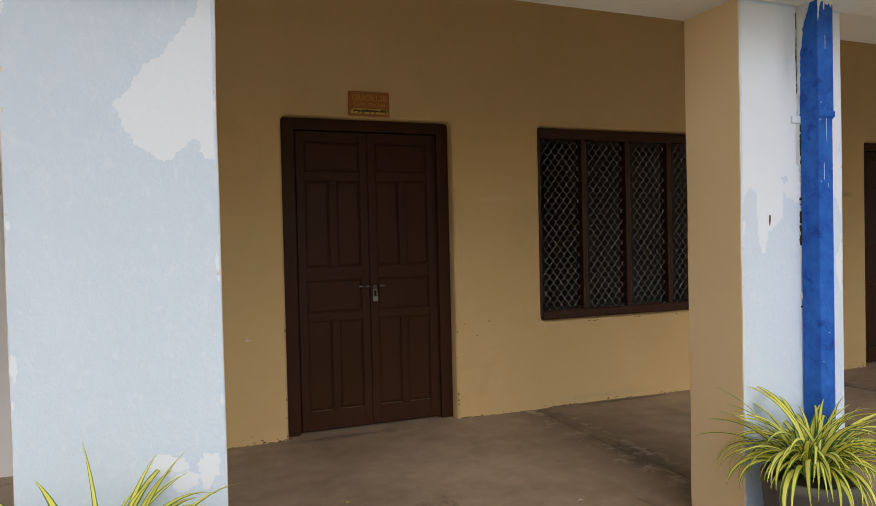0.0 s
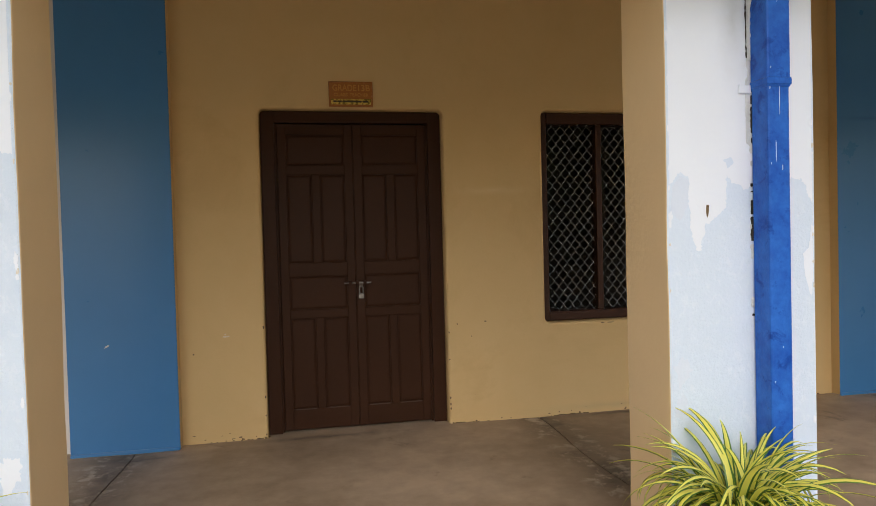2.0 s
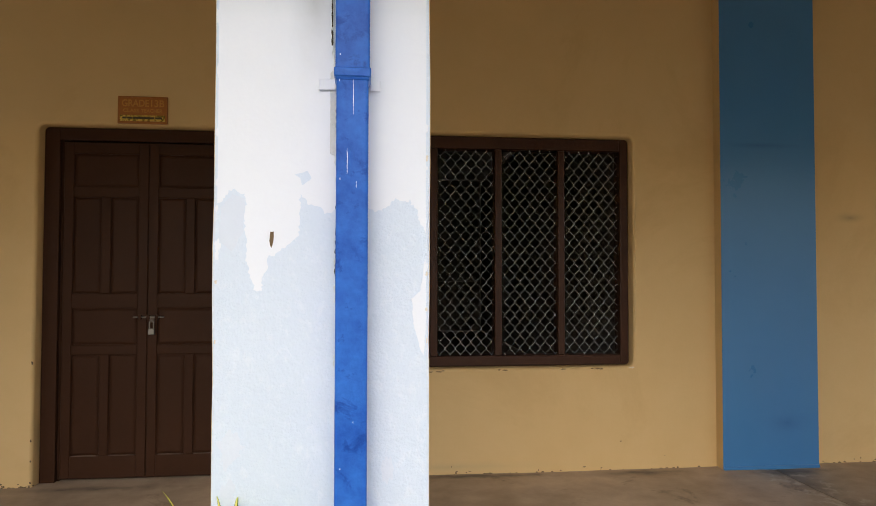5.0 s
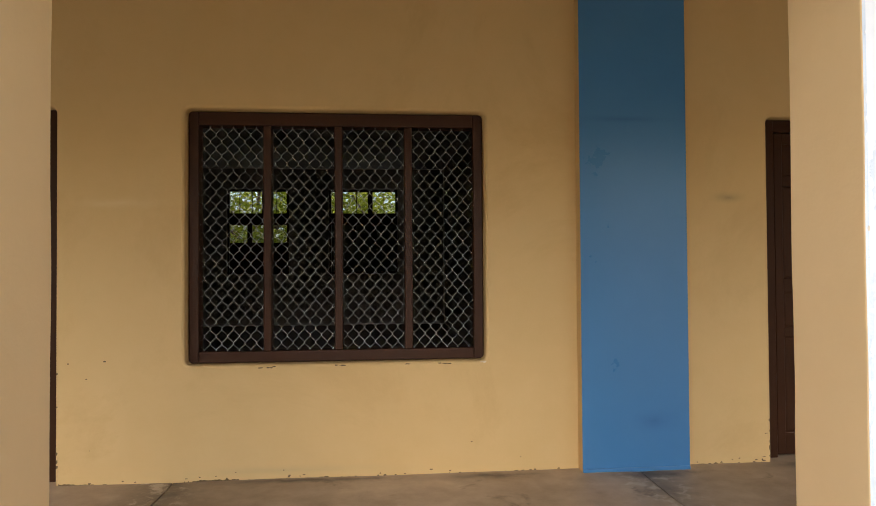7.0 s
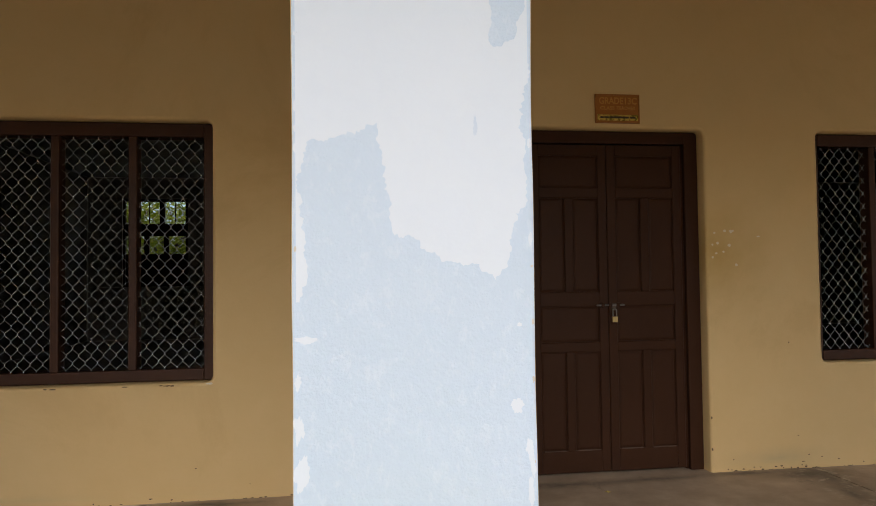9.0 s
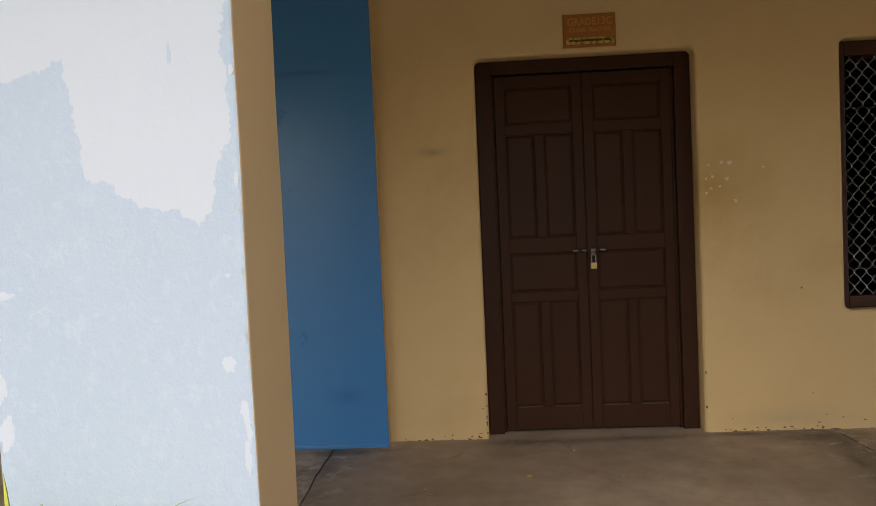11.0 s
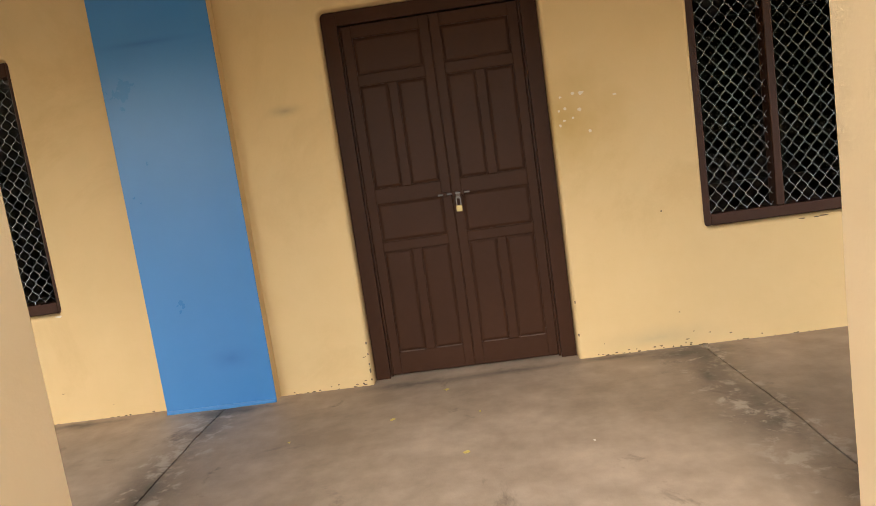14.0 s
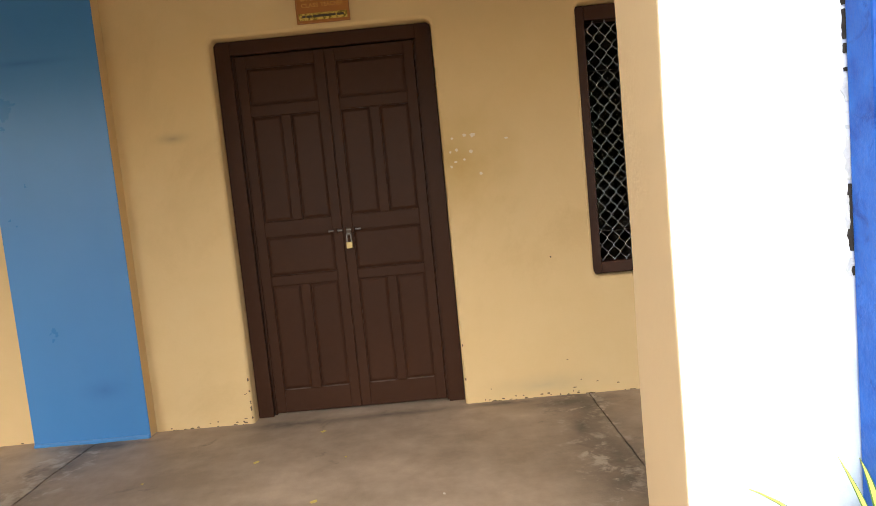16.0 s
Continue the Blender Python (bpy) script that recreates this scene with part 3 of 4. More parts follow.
# ---- rainwater downpipes ----
def downpipe(x0, x1, z_joint, seed):
    rnd = random.Random(seed)
    t = tagged(new("downpipe"), "royal blue painted square rain downpipe on the pillar front", "drainpipe", "downpipes on the pillars")
    t.location = (x0, Y, 0)
    m = Matrix.Translation((-x0, -Y, 0))

    def place(ob):
        ob.data.transform(m)
        return ob
    f, r = Y - 0.094, Y - 0.004
    bm = bmesh.new()
    box(bm, x0, x1, f, r, -0.02, z_joint, 0.006, 2)
    low = place(part("lower_section", bm, PIPEBLUE, t))
    bm = bmesh.new()
    box(bm, x0 - 0.003, x1 + 0.003, f - 0.004, r, z_joint - 0.012, BEAM - 0.001, 0.006, 2)
    place(part("upper_section", bm, PIPEBLUE, t))
    bm = bmesh.new()
    box(bm, x0 - 0.006, x1 + 0.006, f - 0.008, r, z_joint - 0.004, z_joint + 0.022, 0.003)
    strap = place(part("strap", bm, PIPEBLUE, t))
    for a, b in ((x0 - 0.052, x0 - 0.004), (x1 + 0.004, x1 + 0.034)):
        bm = bmesh.new()
        box(bm, a, b, Y - 0.012, Y - 0.004, z_joint - 0.018, z_joint + 0.012, 0.002)
        place(part("fixing_tab", bm, WHITE, strap, "white fixing tab"))
    # drips of paint
    bm = bmesh.new()
    for k in range(9):
        cx, cz = rnd.uniform(x0 + 0.006, x1 - 0.006), rnd.uniform(1.45, 2.25) if k < 7 else rnd.uniform(0.6, 1.3)
        ln = (0.04, 0.012, 0.05, 0.004, 0.02, 0.005, 0.03)[k] if k < 7 else rnd.choice((0.004, 0.006))
        film_patch("", blob(cx, cz, 0.001, ln, seed + k), f - (0.004 if cz > z_joint else 0), 0.0015, None, None, 0.0006, 0.01, k, bm=bm)
    tagged(place(part("paint_drip", bm, WHITE, low, "white paint drips")), kind="stuff")
    # crumbling mortar along one side
    for name, mat_, out, reach, off in (("mortar", MORTAR, 0.004, 0.019, 0.28), ("mortar_gap", NEARBLACK, 0.0062, 0.008, -0.2)):
        bm = bmesh.new()
        last = None
        for q in range(322):
            z = 0.98 + q * 0.004
            w = reach * (noise.noise((z * 5, seed, off * 9)) + 0.7 * noise.noise((z * 23, seed, off * 5)) + 0.4 * noise.noise((z * 71, seed, off)) + (0.35 if z > 1.6 else -0.02) + off * 0.4)
            if w < 0.0012:
                last = None
                continue
            w = min(w, reach)
            cur = (bm.verts.new((x0 - w, Y - out, z)), bm.verts.new((x0 + 0.003, Y - out - 0.001, z)), bm.verts.new((x0 - w - 0.002, Y + 0.001, z)))
            if last:
                bm.faces.new((last[0], last[1], cur[1], cur[0]))
                bm.faces.new((last[2], last[0], cur[0], cur[2]))
            last = cur
        tagged(place(part(name, bm, mat_, t, "crumbling pale mortar" if mat_ is MORTAR else "dark open joint")), kind="stuff")
    # cement smeared up the side of the pipe and over its edge under the slab, with runs of white paint
    bm = bmesh.new()
    last = None
    for q in range(96):
        z = z_joint + 0.10 + q * (BEAM - z_joint - 0.104) / 95
        u = q / 95
        g = 0.004 + 0.050 * u ** 3.0 + 0.012 * noise.noise((z * 9, seed, 1)) + 0.009 * noise.noise((z * 41, seed, 2))
        g = min(max(g, 0.004), 0.088)
        proud = 0.006 + 0.004 * noise.noise((z * 30, seed, 4))
        cur = [bm.verts.new(c) for c in ((x0 - 0.013, Y + 0.001, z), (x0 - 0.006 - proud, Y - 0.010, z), (x0 - 0.003 - proud, Y - 0.03 * g / 0.088 - 0.004, z), (x0 - 0.003 - proud * 0.6, Y - 0.004 - g, z), (x0 + 0.002, Y - 0.006 - g, z))]
        if last:
            for k in range(4):
                bm.faces.new((last[k], last[k + 1], cur[k + 1], cur[k]))
        last = cur
    tagged(place(part("smeared_cement", bm, MORTAR, t, "pale cement smeared along the pipe")), kind="stuff")
    bm = bmesh.new()
    last = None
    for q in range(90):
        z = z_joint + 0.11 + q * 0.004
        if z > BEAM - 0.03:
            break
        w = 0.0022 + 0.0035 * noise.noise((z * 21, seed, 8)) + 0.002 * noise.noise((z * 70, seed, 9))
        if w < 0.0006:
            last = None
            continue
        c = x0 - 0.016 + 0.003 * noise.noise((z * 8, seed, 7))
        cur = (bm.verts.new((c - w, Y - 0.0022, z)), bm.verts.new((c + w, Y - 0.0026, z)))
        if last:
            bm.faces.new((last[0], last[1], cur[1], cur[0]))
        last = cur
    tagged(place(part("crack", bm, NEARBLACK, t, "dark crack beside the cement")), kind="stuff")
    bm = bmesh.new()
    top = BEAM - 0.002
    film_patch("", [(x0 - 0.002, top), (x0 - 0.002, top - 0.09), (x0 + 0.002, top - 0.06), (x0 + 0.006, top - 0.03), (x0 + 0.012, top - 0.014), (x0 + 0.02, top - 0.008), (x0 + 0.028, top - 0.008), (x0 + 0.030, top - 0.04), (x0 + 0.033, top - 0.042),
                    (x0 + 0.037, top - 0.012), (x0 + 0.055, top - 0.02), (x0 + 0.062, top - 0.008), (x0 + 0.075, top - 0.03), (x0 + 0.08, top - 0.012), (x1 + 0.002, top - 0.022), (x1 + 0.002, top)], f - 0.004, 0.0016, None, None, 0.002, 0.004, seed, bm=bm)
    tagged(place(part("paint_run", bm, CEILW, t, "white ceiling paint run over the pipe top")), kind="stuff")
    return t


downpipe(2.556, 2.642, 1.80, 7)
downpipe(8.222, 8.308, 2.02, 9)


# ---- doors ----
def door(k, x0, lock_z):
    d = structure(new("door_%d" % (k + 1)), "closed dark brown panelled double classroom door, padlocked", "door")
    d.location = (x0, WALL + 0.046, 0)
    bw, w, h = 0.092, DOOR_W, DOOR_H
    g = 0.004

    def add(name, dims, parent, mat_=BROWN, bevel=0.005, seg=2, label=""):
        return boxpart(name, dims, mat_, parent, bevel, label, seg)
    for a, b in ((g, bw), (w - bw, w - g)):
        add("door_jamb", (a, b, 0.034, 0.15, 0.0, h - g), d, bevel=0.002, seg=1)
    add("door_head", (bw, w - bw, 0.0343, 0.149, h - 0.08, h - g), d, bevel=0.002, seg=1)
    for a, b in ((bw - 0.002, bw + 0.014), (w - bw - 0.014, w - bw + 0.002)):
        add("door_stop", (a, b, 0.066, 0.145, 0.0, h - 0.08), d, bevel=0.003, seg=1)
    lw = (w - 2 * bw - 0.028) / 2
    top = h - 0.085
    for s in range(2):
        a = bw + 0.014 + s * (lw + 0.0)
        lo, hi = a + 0.0015, a + lw - 0.0015
        bm = bmesh.new()
        box(bm, lo, hi, 0.112, 0.14, 0.012, top)
        sw = 0.058
        for dims in ((lo, lo + sw, 0.012, top), (hi - sw, hi, 0.012, top)):
            box(bm, dims[0], dims[1], 0.098, 0.114, dims[2], dims[3], 0.004, 1)
        for z0, z1 in ((0.012, 0.15), (0.765, 0.825), (1.05, 1.14), (1.735, 1.80), (2.005, top)):
            box(bm, lo + sw - 0.003, hi - sw + 0.003, 0.0985, 0.1135, z0, z1, 0.004, 1)
        mid = (lo + hi) / 2
        for z0, z1 in ((0.148, 0.767), (1.138, 1.737)):
            box(bm, mid - 0.028, mid + 0.028, 0.099, 0.1135, z0, z1, 0.004, 1)
        leaf = part("door_leaf", bm, BROWN, d)
        leaf.location.y = -0.040
        bm = bmesh.new()
        for x_0, x_1 in ((lo + sw + 0.012, mid - 0.036), (mid + 0.034, hi - sw - 0.006)):
            box(bm, x_0, x_1, 0.0978, 0.112, 0.146, 0.1515, 0.002)
        tagged(part("ledge_dust", bm, DUST, leaf, "pale dust on the panel ledge"), kind="stuff")
        fields = [(lo + sw, hi - sw, 0.825, 1.05), (lo + sw, hi - sw, 1.80, 2.005)]
        for z0, z1 in ((0.15, 0.765), (1.14, 1.735)):
            fields += [(lo + sw, mid - 0.028, z0, z1), (mid + 0.028, hi - sw, z0, z1)]
        for x_0, x_1, z0, z1 in fields:
            bm = bmesh.new()
            o, i = 0.004, 0.017
            outer = [bm.verts.new((x, 0.1115, z)) for x, z in ((x_0 + o, z0 + o), (x_1 - o, z0 + o), (x_1 - o, z1 - o), (x_0 + o, z1 - o))]
            inner = [bm.verts.new((x, 0.1055, z)) for x, z in ((x_0 + i, z0 + i), (x_1 - i, z0 + i), (x_1 - i, z1 - i), (x_0 + i, z1 - i))]
            for q in range(4):
                bm.faces.new((outer[q], outer[(q + 1) % 4], inner[(q + 1) % 4], inner[q]))
            bm.faces.new(inner)
            part("panel", bm, BROWN, leaf)
        if s == 1:
            bolt = tube("bolt", [(a - 0.082, 0.088, lock_z + 0.06), (a + 0.103, 0.088, lock_z + 0.06)], 0.0055, STEEL, leaf, "worn steel slide bolt", 8)
            for bx in (-0.052, -0.002, 0.048):
                bm = bmesh.new()
                box(bm, a + bx, a + bx + 0.022, 0.080, 0.1, lock_z + 0.046, lock_z + 0.074, 0.003)
                part("bolt_keeper", bm, BROWN, leaf)
    bm = bmesh.new()
    box(bm, bw + lw + 0.002, bw + lw + 0.026, 0.068, 0.0725, 0.014, top - 0.002)
    part("meeting_strip", bm, BROWN, d)
    # padlock hanging on the bolt
    cx = x0 + bw + 0.014 + lw + 0.032
    p = tagged(new("padlock"), "small brass padlock hanging on the door bolt", "padlock", "door padlocks")
    p.location = (cx, WALL + 0.084, lock_z)
    bm = bmesh.new()
    box(bm, -0.018, 0.018, -0.009, 0.009, -0.048, -0.010, 0.004, 2)
    part("body", bm, BRASS if k else STEEL, p)
    tube("shackle", [(0.012 * math.cos(radians(q)), 0, 0.026 + 0.012 * math.sin(radians(q))) if 0 <= q <= 180 else (0.012 if q < 0 else -0.012, 0, -0.012) for q in (-1, 0, 30, 60, 90, 120, 150, 180, 181)], 0.004, STEEL, p, "steel shackle", 8)
    bm = bmesh.new()
    box(bm, -0.014, 0.014, 0.006, 0.02, 0.026, 0.07, 0.003)
    part("hasp", bm, RUSTY, p, "worn steel hasp plate")
    return d


door(0, DOORS[0], 0.935)
door(1, DOORS[1], 0.995)


# ---- windows with wire mesh ----
def window(k, x0):
    w = structure(new("window_%d" % (k + 1)), "brown wooden window with galvanised wire mesh in four bays", "window")
    w.location = (x0, WALL + 0.05, 0)
    W, z0, z1, fr, mw = WIN_W, WIN_Z0, WIN_Z1, 0.062, 0.047
    for a, b in ((0.004, fr), (W - fr, W - 0.004)):
        boxpart("frame_side", (a, b, 0.025, 0.13, z0 + 0.004, z1 - 0.004), FRAMEB, w, 0.006, seg=2)
    for a, b in ((z0 + 0.004, z0 + 0.070), (z1 - 0.084, z1 - 0.004)):
        boxpart("frame_rail", (fr, W - fr, 0.0255, 0.129, a, b), FRAMEB, w, 0.006, seg=2)
    bay = (W - 2 * fr - 3 * mw) / 4
    for i in range(3):
        a = fr + bay * (i + 1) + mw * i
        boxpart("mullion", (a, a + mw, 0.03, 0.125, z0 + 0.070, z1 - 0.084), FRAMEB, w, 0.006, seg=2)
    px, pz, r = 0.068, 0.0865, 0.0019
    for i in range(4):
        a = fr + (bay + mw) * i - 0.006
        b = a + bay + 0.012
        za, zb = z0 + 0.060, z1 - 0.074
        bm = bmesh.new()
        rnd = random.Random(40 + i + 4 * k)
        ph = rnd.uniform(0, 0.03)
        n_w = int((b - a) / (px / 2)) + 2
        steps = int((zb - za) / (pz / 10))
        for j in range(-1, n_w):
            xc = a + (j + 0.5) * px / 2 + ph - 0.02
            ring = None
            for s in range(steps + 1):
                z = za + (zb - za) * s / steps
                u = math.cos(2 * math.pi * z / pz) * (1 if j % 2 else -1)
                x = xc + px / 4 * u + 0.0012 * noise.noise((x0 + a, z * 3, j))
                if not a <= x <= b:
                    ring = None
                    continue
                y = 0.072 + 0.002 * u
                cur = [bm.verts.new((x + dx, y + dy, z)) for dx, dy in ((-r, 0), (0, -r), (r, 0), (0, r))]
                if ring:
                    for q in range(4):
                        bm.faces.new((ring[q], ring[(q + 1) % 4], cur[(q + 1) % 4], cur[q]))
                ring = cur
        part("wire_mesh", bm, WIRE, w, "galvanised diamond wire mesh", smooth=True)
    return w


for k, x in enumerate(WINDOWS):
    window(k, x)


# ---- name plaques ----
def plaque(x0, x1, z0, z1, grade):
    w, h = x1 - x0, z1 - z0
    p = tagged(new("name_plaque"), "small varnished wooden class plaque, %s in gold letters" % grade.lower(), "sign", "class plaques over the doors")
    p.location = (x0, WALL, z0)
    boxpart("board", (0, w, -0.016, -0.0005, 0, h), PLAQUE, p, 0.003, seg=2)
    for nm, dims in (("border", (0.004, w - 0.004, h - 0.009, h - 0.004)), ("border", (0.004, w - 0.004, 0.004, 0.009)), ("border", (0.004, 0.009, 0.009, h - 0.009)), ("border", (w - 0.009, w - 0.004, 0.009, h - 0.009))):
        boxpart(nm, (dims[0], dims[1], -0.0185, -0.015, dims[2], dims[3]), PLAQUE, p, 0)
    words("grade_word", grade.split()[0], 0.058, w * 0.355, -0.0165, h - 0.062, GOLD, p, width=w * 0.54)
    words("grade_number", grade.split()[1], 0.058, w * 0.785, -0.0165, h - 0.062, GOLD, p, width=w * 0.27)
    words("title_word", "CLASS", 0.030, w * 0.27, -0.0165, h - 0.098, GOLD, p, width=w * 0.32)
    words("title_word", "TEACHER", 0.030, w * 0.685, -0.0165, h - 0.098, GOLD, p, width=w * 0.43)
    strip = boxpart("name_strip", (0.014, w - 0.014, -0.0195, -0.015, 0.016, 0.052), STRIP, p, 0.001, "yellow name strip")
    for a, b in ((0.03, 0.05), (0.058, 0.085), (0.092, w - 0.075), (w - 0.07, w - 0.03)):
        boxpart("bar", (a, b, -0.0205, -0.019, 0.029, 0.041), INK, strip, 0)


plaque(1.147, 1.438, 2.172, 2.340, "GRADE 13B")
plaque(6.684, 6.974, 2.190, 2.372, "GRADE 13C")

# ---- hooked conduit high on the off-white wall ----
hook = tagged(new("conduit"), "short black bent conduit end on the off-white wall", "pipe")
hook.location = (-0.575, WALL, 2.785)
tube("pipe", [(-0.03, -0.012, 0.5), (-0.03, -0.012, 0.06), (-0.026, -0.014, 0.035), (-0.012, -0.02, 0.012), (0.008, -0.03, 0.0)], 0.013, BLACK, hook, sides=12)
tube("end_cap", [(0.004, -0.03, 0.001), (0.032, -0.036, -0.006)], 0.019, BLACK, hook, sides=12)
boxpart("trunking", (0.01, 0.075, -0.012, 0.004, 0.045, 0.5), CEILW, hook, 0.002, "white cable trunking")


# ---- potted plants ----
def blade(rnd, style):
    """One arching strap leaf, yellow down the middle with green margins."""
    az = rnd.uniform(0, 2 * math.pi)
    if style == 0:
        el, droop, ln = rnd.uniform(54, 82), rnd.uniform(35, 105), rnd.uniform(0.30, 0.45)
    elif style == 1:
        el, droop, ln = rnd.uniform(38, 64), rnd.uniform(50, 115), rnd.uniform(0.30, 0.47)
    else:
        el, droop, ln = rnd.uniform(34, 66), rnd.uniform(115, 180), rnd.uniform(0.30, 0.46)
    half = rnd.uniform(0.008, 0.0165)
    n = 11
    p = Vector((math.cos(az), math.sin(az), 0)) * rnd.uniform(-0.02, 0.06) + Vector((rnd.uniform(-0.025, 0.025), rnd.uniform(-0.025, 0.025), rnd.uniform(-0.01, 0.01)))
    out = Vector((math.cos(az), math.sin(az), 0))
    side = Vector((-math.sin(az), math.cos(az), 0))
    twist, sway = rnd.uniform(-0.9, 0.9), rnd.uniform(-0.25, 0.25)
    bm = bmesh.new()
    last = None
    for i in range(n + 1):
        s = i / n
        e = radians(el - droop * s ** 1.4)
        d = (out * math.cos(e) + side * sway * s + Vector((0, 0, math.sin(e)))).normalized()
        up = d.cross(side).normalized() * -1
        wv = (side * math.cos(twist * s) + up * math.sin(twist * s)).normalized()
        up = wv.cross(d)
        w = half * min(1, 0.45 + 3 * s) * max(0.03, (1 - s ** 2.6)) ** 0.9
        fold = 0.35 * w
        row = [bm.verts.new(p + wv * (w * u) + up * (fold * abs(u))) for u in (-1, -0.62, 0, 0.62, 1)]
        if last:
            for q in range(4):
                f = bm.faces.new((last[q], last[q + 1], row[q + 1], row[q]))
                f.material_index = 1 if q in (1, 2) else 0
                f.smooth = True
        last = row
        p = p + d * (ln / n)
    return bm


def potted_plant(x, y, seed, count, rim=0.34):
    rnd = random.Random(seed)
    t = tagged(new("potted_plant"), "variegated yellow-green strap-leaved plant in a dark grey pot by a pillar", "plant", "potted plants before the pillars")
    t.location = (x, y, 0)
    prof = [(0.15, 0.0), (0.155, 0.004), (0.178, rim - 0.045), (0.184, rim - 0.043), (0.182, rim - 0.004), (0.178, rim), (0.168, rim - 0.002), (0.164, rim - 0.03), (0.16, rim - 0.032)]
    part("pot", lathe(prof[:-1]), POT, t, smooth=True)
    bm = lathe([(0.163, rim - 0.05), (0.16, rim - 0.025), (0.10, rim - 0.008), (0.02, rim - 0.002)], 28)
    part("soil", bm, SOIL, t, "dark potting soil", smooth=True)
    for k in range(count):
        b = part("leaf", blade(rnd, (0, 1, 2, 2, 1, 2, 2, 0, 2)[k % 9]), (LEAFGREEN, LEAFYELLOW), t)
        b.location = (0, 0, rim + 0.005)
    return t


potted_plant(2.32, 1.90, 101, 165, 0.36)
potted_plant(-0.20, 1.86, 102, 120, 0.40)
potted_plant(5.27, 1.88, 103, 95, 0.41)
potted_plant(8.16, 1.88, 104, 110, 0.27)


# ---- trees behind the classrooms ----
def tree(x, y, seed, height=5.2):
    rnd = random.Random(seed)
    t = tagged(new("tree"), "leafy green tree behind the classrooms", "tree", "trees behind the school block")
    t.location = (x, y, YARD)
    bm = bmesh.new()
    def limb(a, b, r0, r1):
        ax = (b - a).normalized()
        s = ax.orthogonal().normalized()
        u = ax.cross(s)
        ra = [bm.verts.new(a + (s * math.cos(6.2832 * q / 8) + u * math.sin(6.2832 * q / 8)) * r0) for q in range(8)]
        rb = [bm.verts.new(b + (s * math.cos(6.2832 * q / 8) + u * math.sin(6.2832 * q / 8)) * r1) for q in range(8)]
        for q in range(8):
            bm.faces.new((ra[q], ra[(q + 1) % 8], rb[(q + 1) % 8], rb[q]))
    top = Vector((rnd.uniform(-.2, .2), rnd.uniform(-.2, .2), 1.9))
    limb(Vector((0, 0, -0.1)), top, 0.16, 0.11)
    tips = []
    for k in range(9):
        a = rnd.uniform(0, 6.283)
        tip = top + Vector((math.cos(a) * rnd.uniform(0.7, 1.9), math.sin(a) * rnd.uniform(0.7, 1.9), rnd.uniform(0.2, height - 2.4)))
        limb(top, tip, 0.07, 0.02)
        tips += [tip, top.lerp(tip, 0.6)]
    part("trunk", bm, BARK, t)
    bm = bmesh.new()
    for k in range(2900):
        c = rnd.choice(tips) + Vector((rnd.gauss(0, 0.42), rnd.gauss(0, 0.42), rnd.gauss(0, 0.38)))
        m = Matrix.LocRotScale(c, Euler((rnd.uniform(-1, 1), rnd.uniform(-1, 1), rnd.uniform(0, 6.28))), (rnd.uniform(0.03, 0.06), rnd.uniform(0.07, 0.13), 1))
        vs = [bm.verts.new(m @ Vector(q)) for q in ((0, -1, 0), (0.8, -0.2, 0.01), (0, 1, 0), (-0.8, -0.2, 0.01))]
        bm.faces.new(vs)
    part("crown", bm, TREELEAF, t)


tree(-0.8, 18.6, 1)
tree(1.9, 19.4, 2)
tree(-3.2, 20.0, 3)
tree(4.2, 18.9, 4)
tree(0.6, 17.6, 5, 4.6)
tree(3.0, 21.5, 6, 5.6)
tree(-5.4, 19.0, 7)

# ---- fallen leaves and crumbs on the verandah floor ----
for i, (x, y, s) in enumerate(((6.356, 3.894, 0.022), (6.732, 3.408, 0.021), (6.623, 4.246, 0.020), (7.274, 3.377, 0.009), (6.80, 3.86, 0.008), (0.79, 3.28, 0.014), (5.86, 3.75, 0.010), (1.85, 2.82, 0.018))):
    rnd = random.Random(200 + i)
    bm = bmesh.new()
    c = bm.verts.new((0, 0, 0.004))
    ring = [bm.verts.new((s * rnd.uniform(0.6, 1.2) * math.cos(0.785 * q), s * 0.7 * rnd.uniform(0.6, 1.2) * math.sin(0.785 * q), rnd.uniform(0.002, 0.009))) for q in range(8)]
    low = bm.verts.new((0, 0, 0.0005))
    for q in range(8):
        bm.faces.new((c, ring[q], ring[(q + 1) % 8]))
        bm.faces.new((low, ring[(q + 1) % 8], ring[q]))
    ob = part("fallen_leaf", bm, CHIPW if i in (3, 7) else DRYLEAF)
    ob.matrix_basis = pose(x, y, 0.001, 0, 0, rnd.uniform(0, 360))
    tagged(ob, "small dry yellow leaf fallen on the cement floor" if i not in (3, 7) else "small pale scrap lying on the cement floor", "leaf" if i not in (3, 7) else "scrap", "litter on the floor")

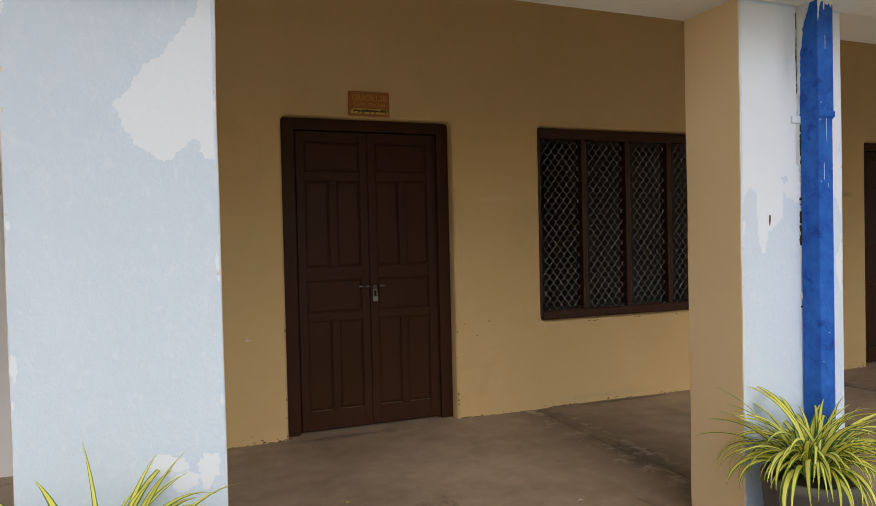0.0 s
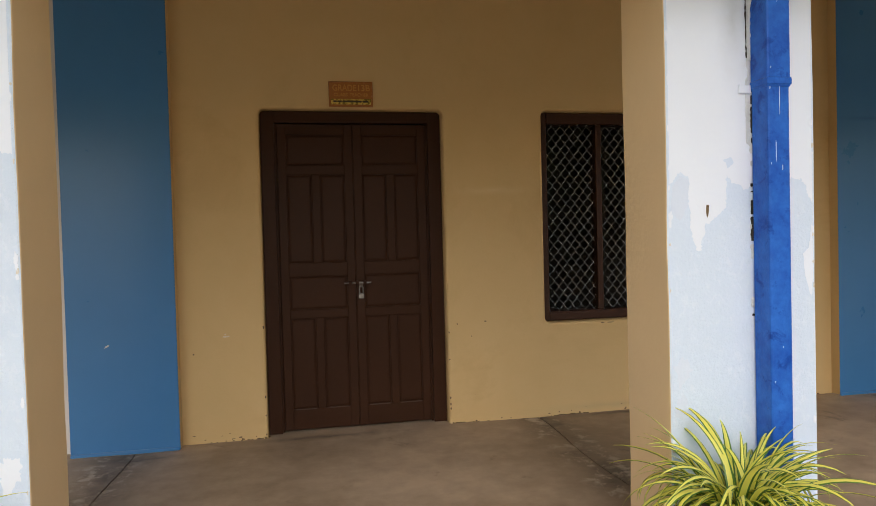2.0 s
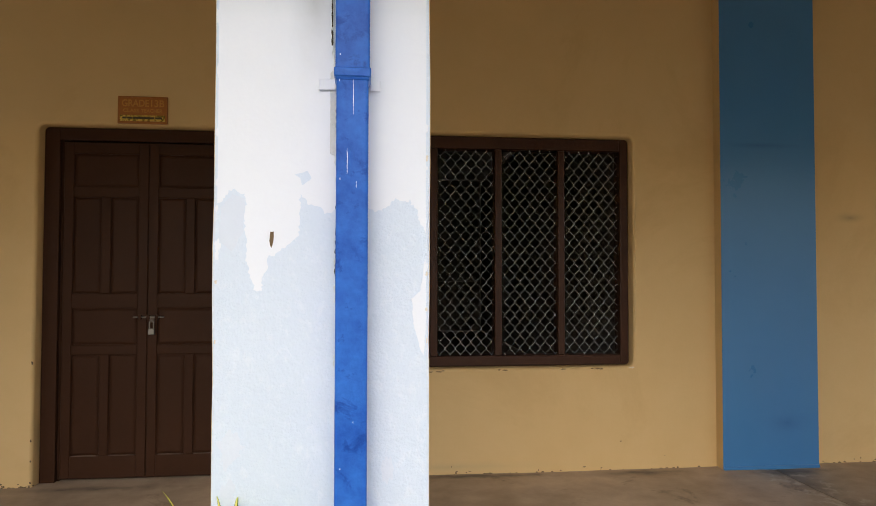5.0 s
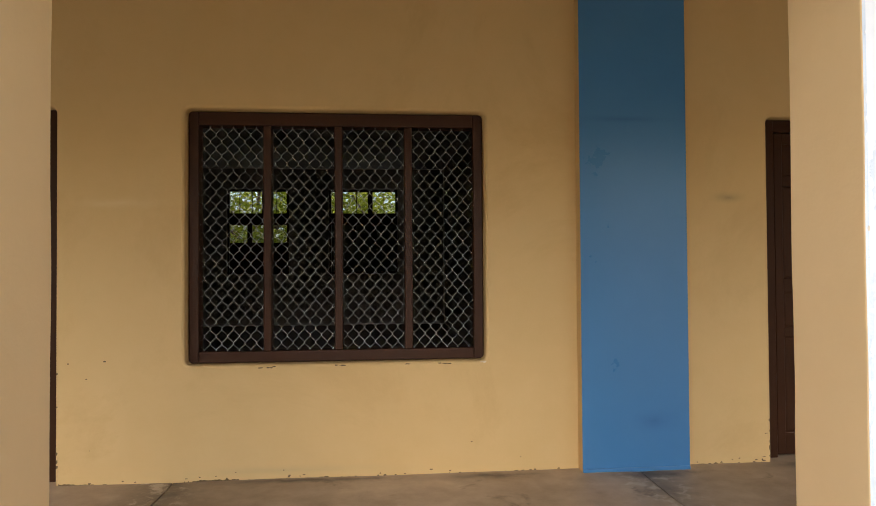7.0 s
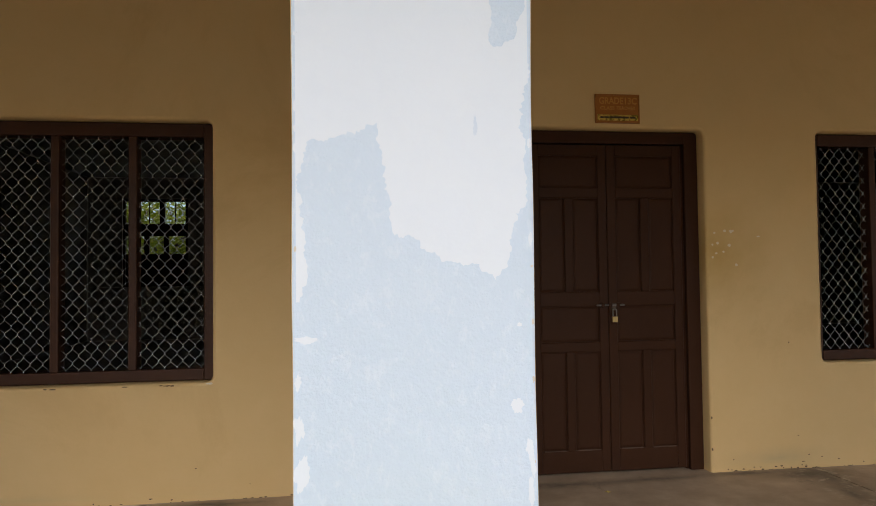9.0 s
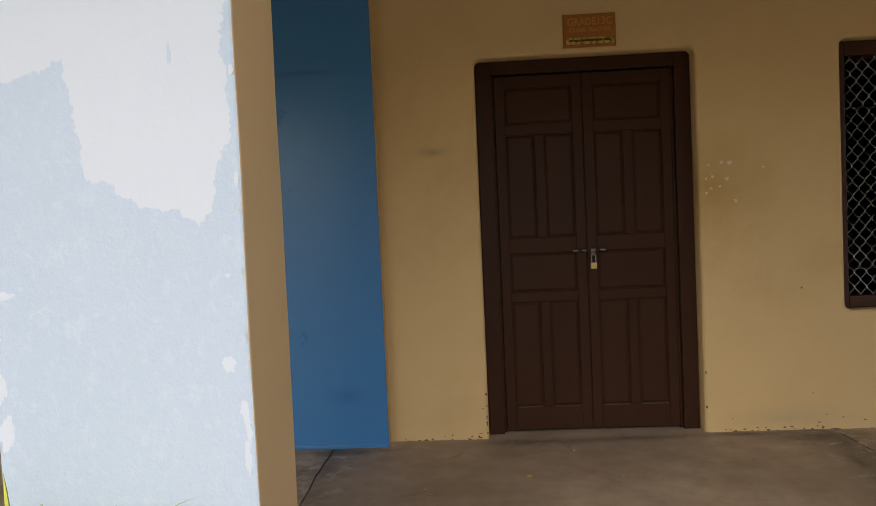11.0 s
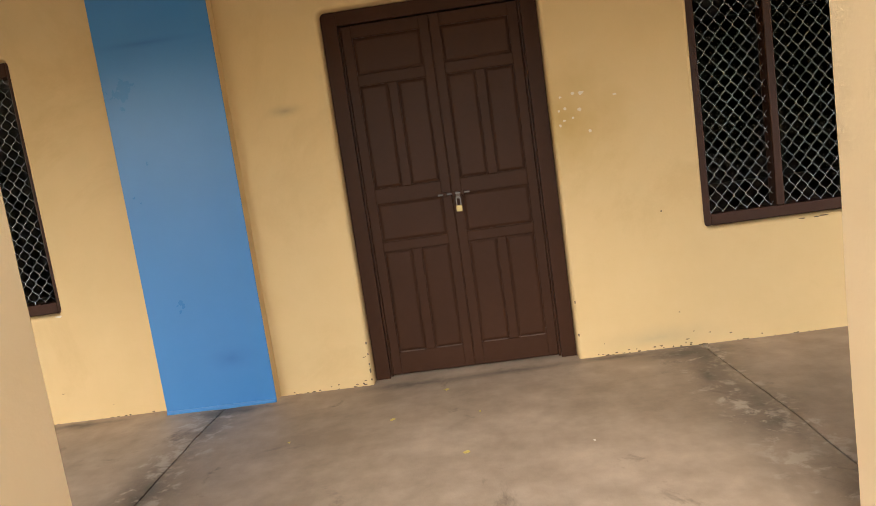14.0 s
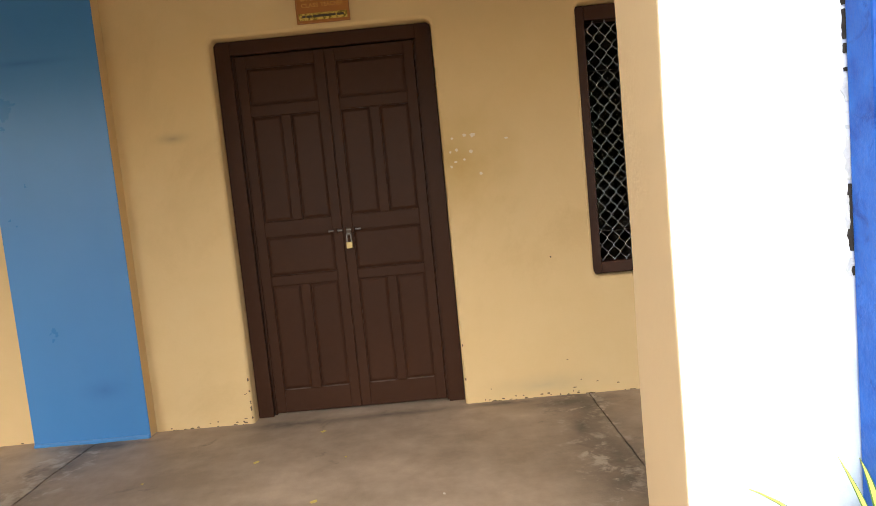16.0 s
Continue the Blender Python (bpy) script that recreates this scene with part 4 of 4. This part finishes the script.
# ---- chips and scuffs on the wall ----
rnd = random.Random(77)
bm = bmesh.new()
for k in range(80):
    x = rnd.choice((rnd.uniform(2.0, 4.9), rnd.uniform(7.42, 9.2), rnd.uniform(5.66, 6.2), rnd.uniform(0.2, 0.7), rnd.uniform(7.5, 8.1), rnd.gauss(7.95, 0.12)))
    low = rnd.random() < 0.86
    z = abs(rnd.gauss(0, 0.016)) + 0.003 if low else rnd.uniform(0.02, 0.22)
    k_size = 1.0 if low else 0.55
    film_patch("", blob(x, z, k_size * rnd.uniform(0.003, 0.013), k_size * rnd.uniform(0.002, 0.006), k), WALL, 0.0015, None, None, 0.001, 0.008, k, bm=bm)
for a, b in ((PILASTERS[0][1] + 0.006, DOORS[0] - 0.02), (DOORS[0] + DOOR_W + 0.02, PILASTERS[1][0] - 0.006), (PILASTERS[1][1] + 0.006, DOORS[1] - 0.02), (DOORS[1] + DOOR_W + 0.02, 12.0)):
    last = None
    for q in range(int((b - a) / 0.006)):
        x = a + 0.006 * q
        h = 0.010 * (noise.noise((x * 2.3, 5, 1)) + 0.8 * noise.noise((x * 13, 5, 2)) + 0.7 * noise.noise((x * 47, 5, 3))) - 0.0005
        if h < 0.001:
            last = None
            continue
        cur = (bm.verts.new((x, WALL - 0.0016, -0.006)), bm.verts.new((x, WALL - 0.0016, min(h, 0.013))), bm.verts.new((x, WALL + 0.001, min(h, 0.013) + 0.001)))
        if last:
            bm.faces.new((last[0], cur[0], cur[1], last[1]))
            bm.faces.new((last[1], cur[1], cur[2], last[2]))
        last = cur
for x0 in DOORS:
    for k in range(9):
        x, z = rnd.choice((x0 - 0.010, x0 + DOOR_W + 0.010)), abs(rnd.gauss(0, 0.3)) + 0.02
        film_patch("", blob(x, z, 0.006, rnd.uniform(0.004, 0.014), k + 300), WALL, 0.0015, None, None, 0.001, 0.008, k, bm=bm)
for x0 in WINDOWS:
    for k in range(9):
        film_patch("", blob(x0 + rnd.uniform(0.4, WIN_W - 0.1), WIN_Z0 - 0.008 - abs(rnd.gauss(0, 0.004)), rnd.uniform(0.01, 0.03), 0.004, k + 400), WALL, 0.0015, None, None, 0.001, 0.008, k, bm=bm)
for x, z, a, b in ((1.98, 0.69, 0.007, 0.004), (2.18, 0.70, 0.012, 0.005), (2.08, 0.60, 0.006, 0.004), (7.95, 0.80, 0.006, 0.006), (0.24, 0.58, 0.006, 0.006)):
    film_patch("", blob(x, z, a, b, int(x * 99)), WALL, 0.0015, None, None, 0.001, 0.008, 1, bm=bm)
tagged(part("paint_chip", bm, CHIPD, back_wall, "small dark chips in the wall paint"), kind="stuff")
bm = bmesh.new()
for x, z, a, b in ((7.53, 1.515, 0.014, 0.012), (7.575, 1.515, 0.02, 0.013), (7.46, 1.505, 0.012, 0.008), (7.445, 1.43, 0.008, 0.01), (7.48, 1.44, 0.01, 0.01), (7.56, 1.425, 0.012, 0.014), (7.47, 1.375, 0.014, 0.008),
                   (7.52, 1.385, 0.008, 0.008), (7.445, 1.35, 0.008, 0.01), (7.605, 1.30, 0.010, 0.012), (7.76, 1.48, 0.014, 0.007), (0.45, 0.685, 0.03, 0.006), (0.44, 0.70, 0.008, 0.005), (4.37, 0.657, 0.022, 0.006)):
    film_patch("", blob(x, z, a, b, int(x * 999 + z * 77)), WALL, 0.0012, None, None, 0.003, 0.006, 2, bm=bm)
tagged(part("paint_scuff", bm, SCUFF, back_wall, "pale scuffs where stickers were torn off"), kind="stuff")
bm = film_patch("", [(-0.262, 0.672), (-0.245, 0.682), (-0.235, 0.678), (-0.25, 0.668), (-0.268, 0.66)], WALL - 0.0865, 0.0015, None, None, 0.001, 0.005, 4, bm=bmesh.new())
tagged(part("paint_scratch", bm, CHIPW, back_wall, "pale scratch in blue paint"), kind="stuff")

# ---- verandah floor: cast cement bays with open joints ----
floor = structure(new("floor"), "worn brown cement verandah floor with cracked joints", "floor")
JOINTS = (-9.0, -5.6, -2.85, -0.12, 2.55, 5.30, 8.115, 10.9, 13.7, 18.0)
for a, b in zip(JOINTS, JOINTS[1:]):
    bm = bmesh.new()
    n, rows = 26, 60
    verts = {}
    for j in range(rows + 1):
        y = EDGE + (BACK - EDGE) * j / rows
        for i in range(n + 1):
            x = a + (b - a) * i / n
            if i == 0:
                x += 0.004 + 0.026 * noise.noise((a, y * 1.3, 0)) + 0.006 * noise.noise((a, y * 14, 3)) + 0.002 * abs(noise.noise((a, y * 40, 5)))
            elif i == n:
                x += -0.004 + 0.026 * noise.noise((b, y * 1.3, 0)) + 0.006 * noise.noise((b, y * 14, 3)) - 0.002 * abs(noise.noise((b, y * 40, 9)))
            z = 0.003 * noise.noise((x * 1.7, y * 1.7, 1)) + 0.001 * noise.noise((x * 9, y * 9, 2))
            if i in (0, n):
                z -= 0.003
            verts[i, j] = bm.verts.new((x, y, z))
    for j in range(rows):
        for i in range(n):
            bm.faces.new((verts[i, j], verts[i + 1, j], verts[i + 1, j + 1], verts[i, j + 1]))
    edge = [e for e in bm.edges if e.is_boundary]
    r = bmesh.ops.extrude_edge_only(bm, edges=edge)
    for v in r["geom"]:
        if isinstance(v, bmesh.types.BMVert):
            v.co.z = -0.03
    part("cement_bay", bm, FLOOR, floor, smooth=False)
structure(boxpart("classroom_floor", (-9, 18, BACK, FAR, -0.03, 0.0), SCREED), "dim cement classroom floor", "floor")
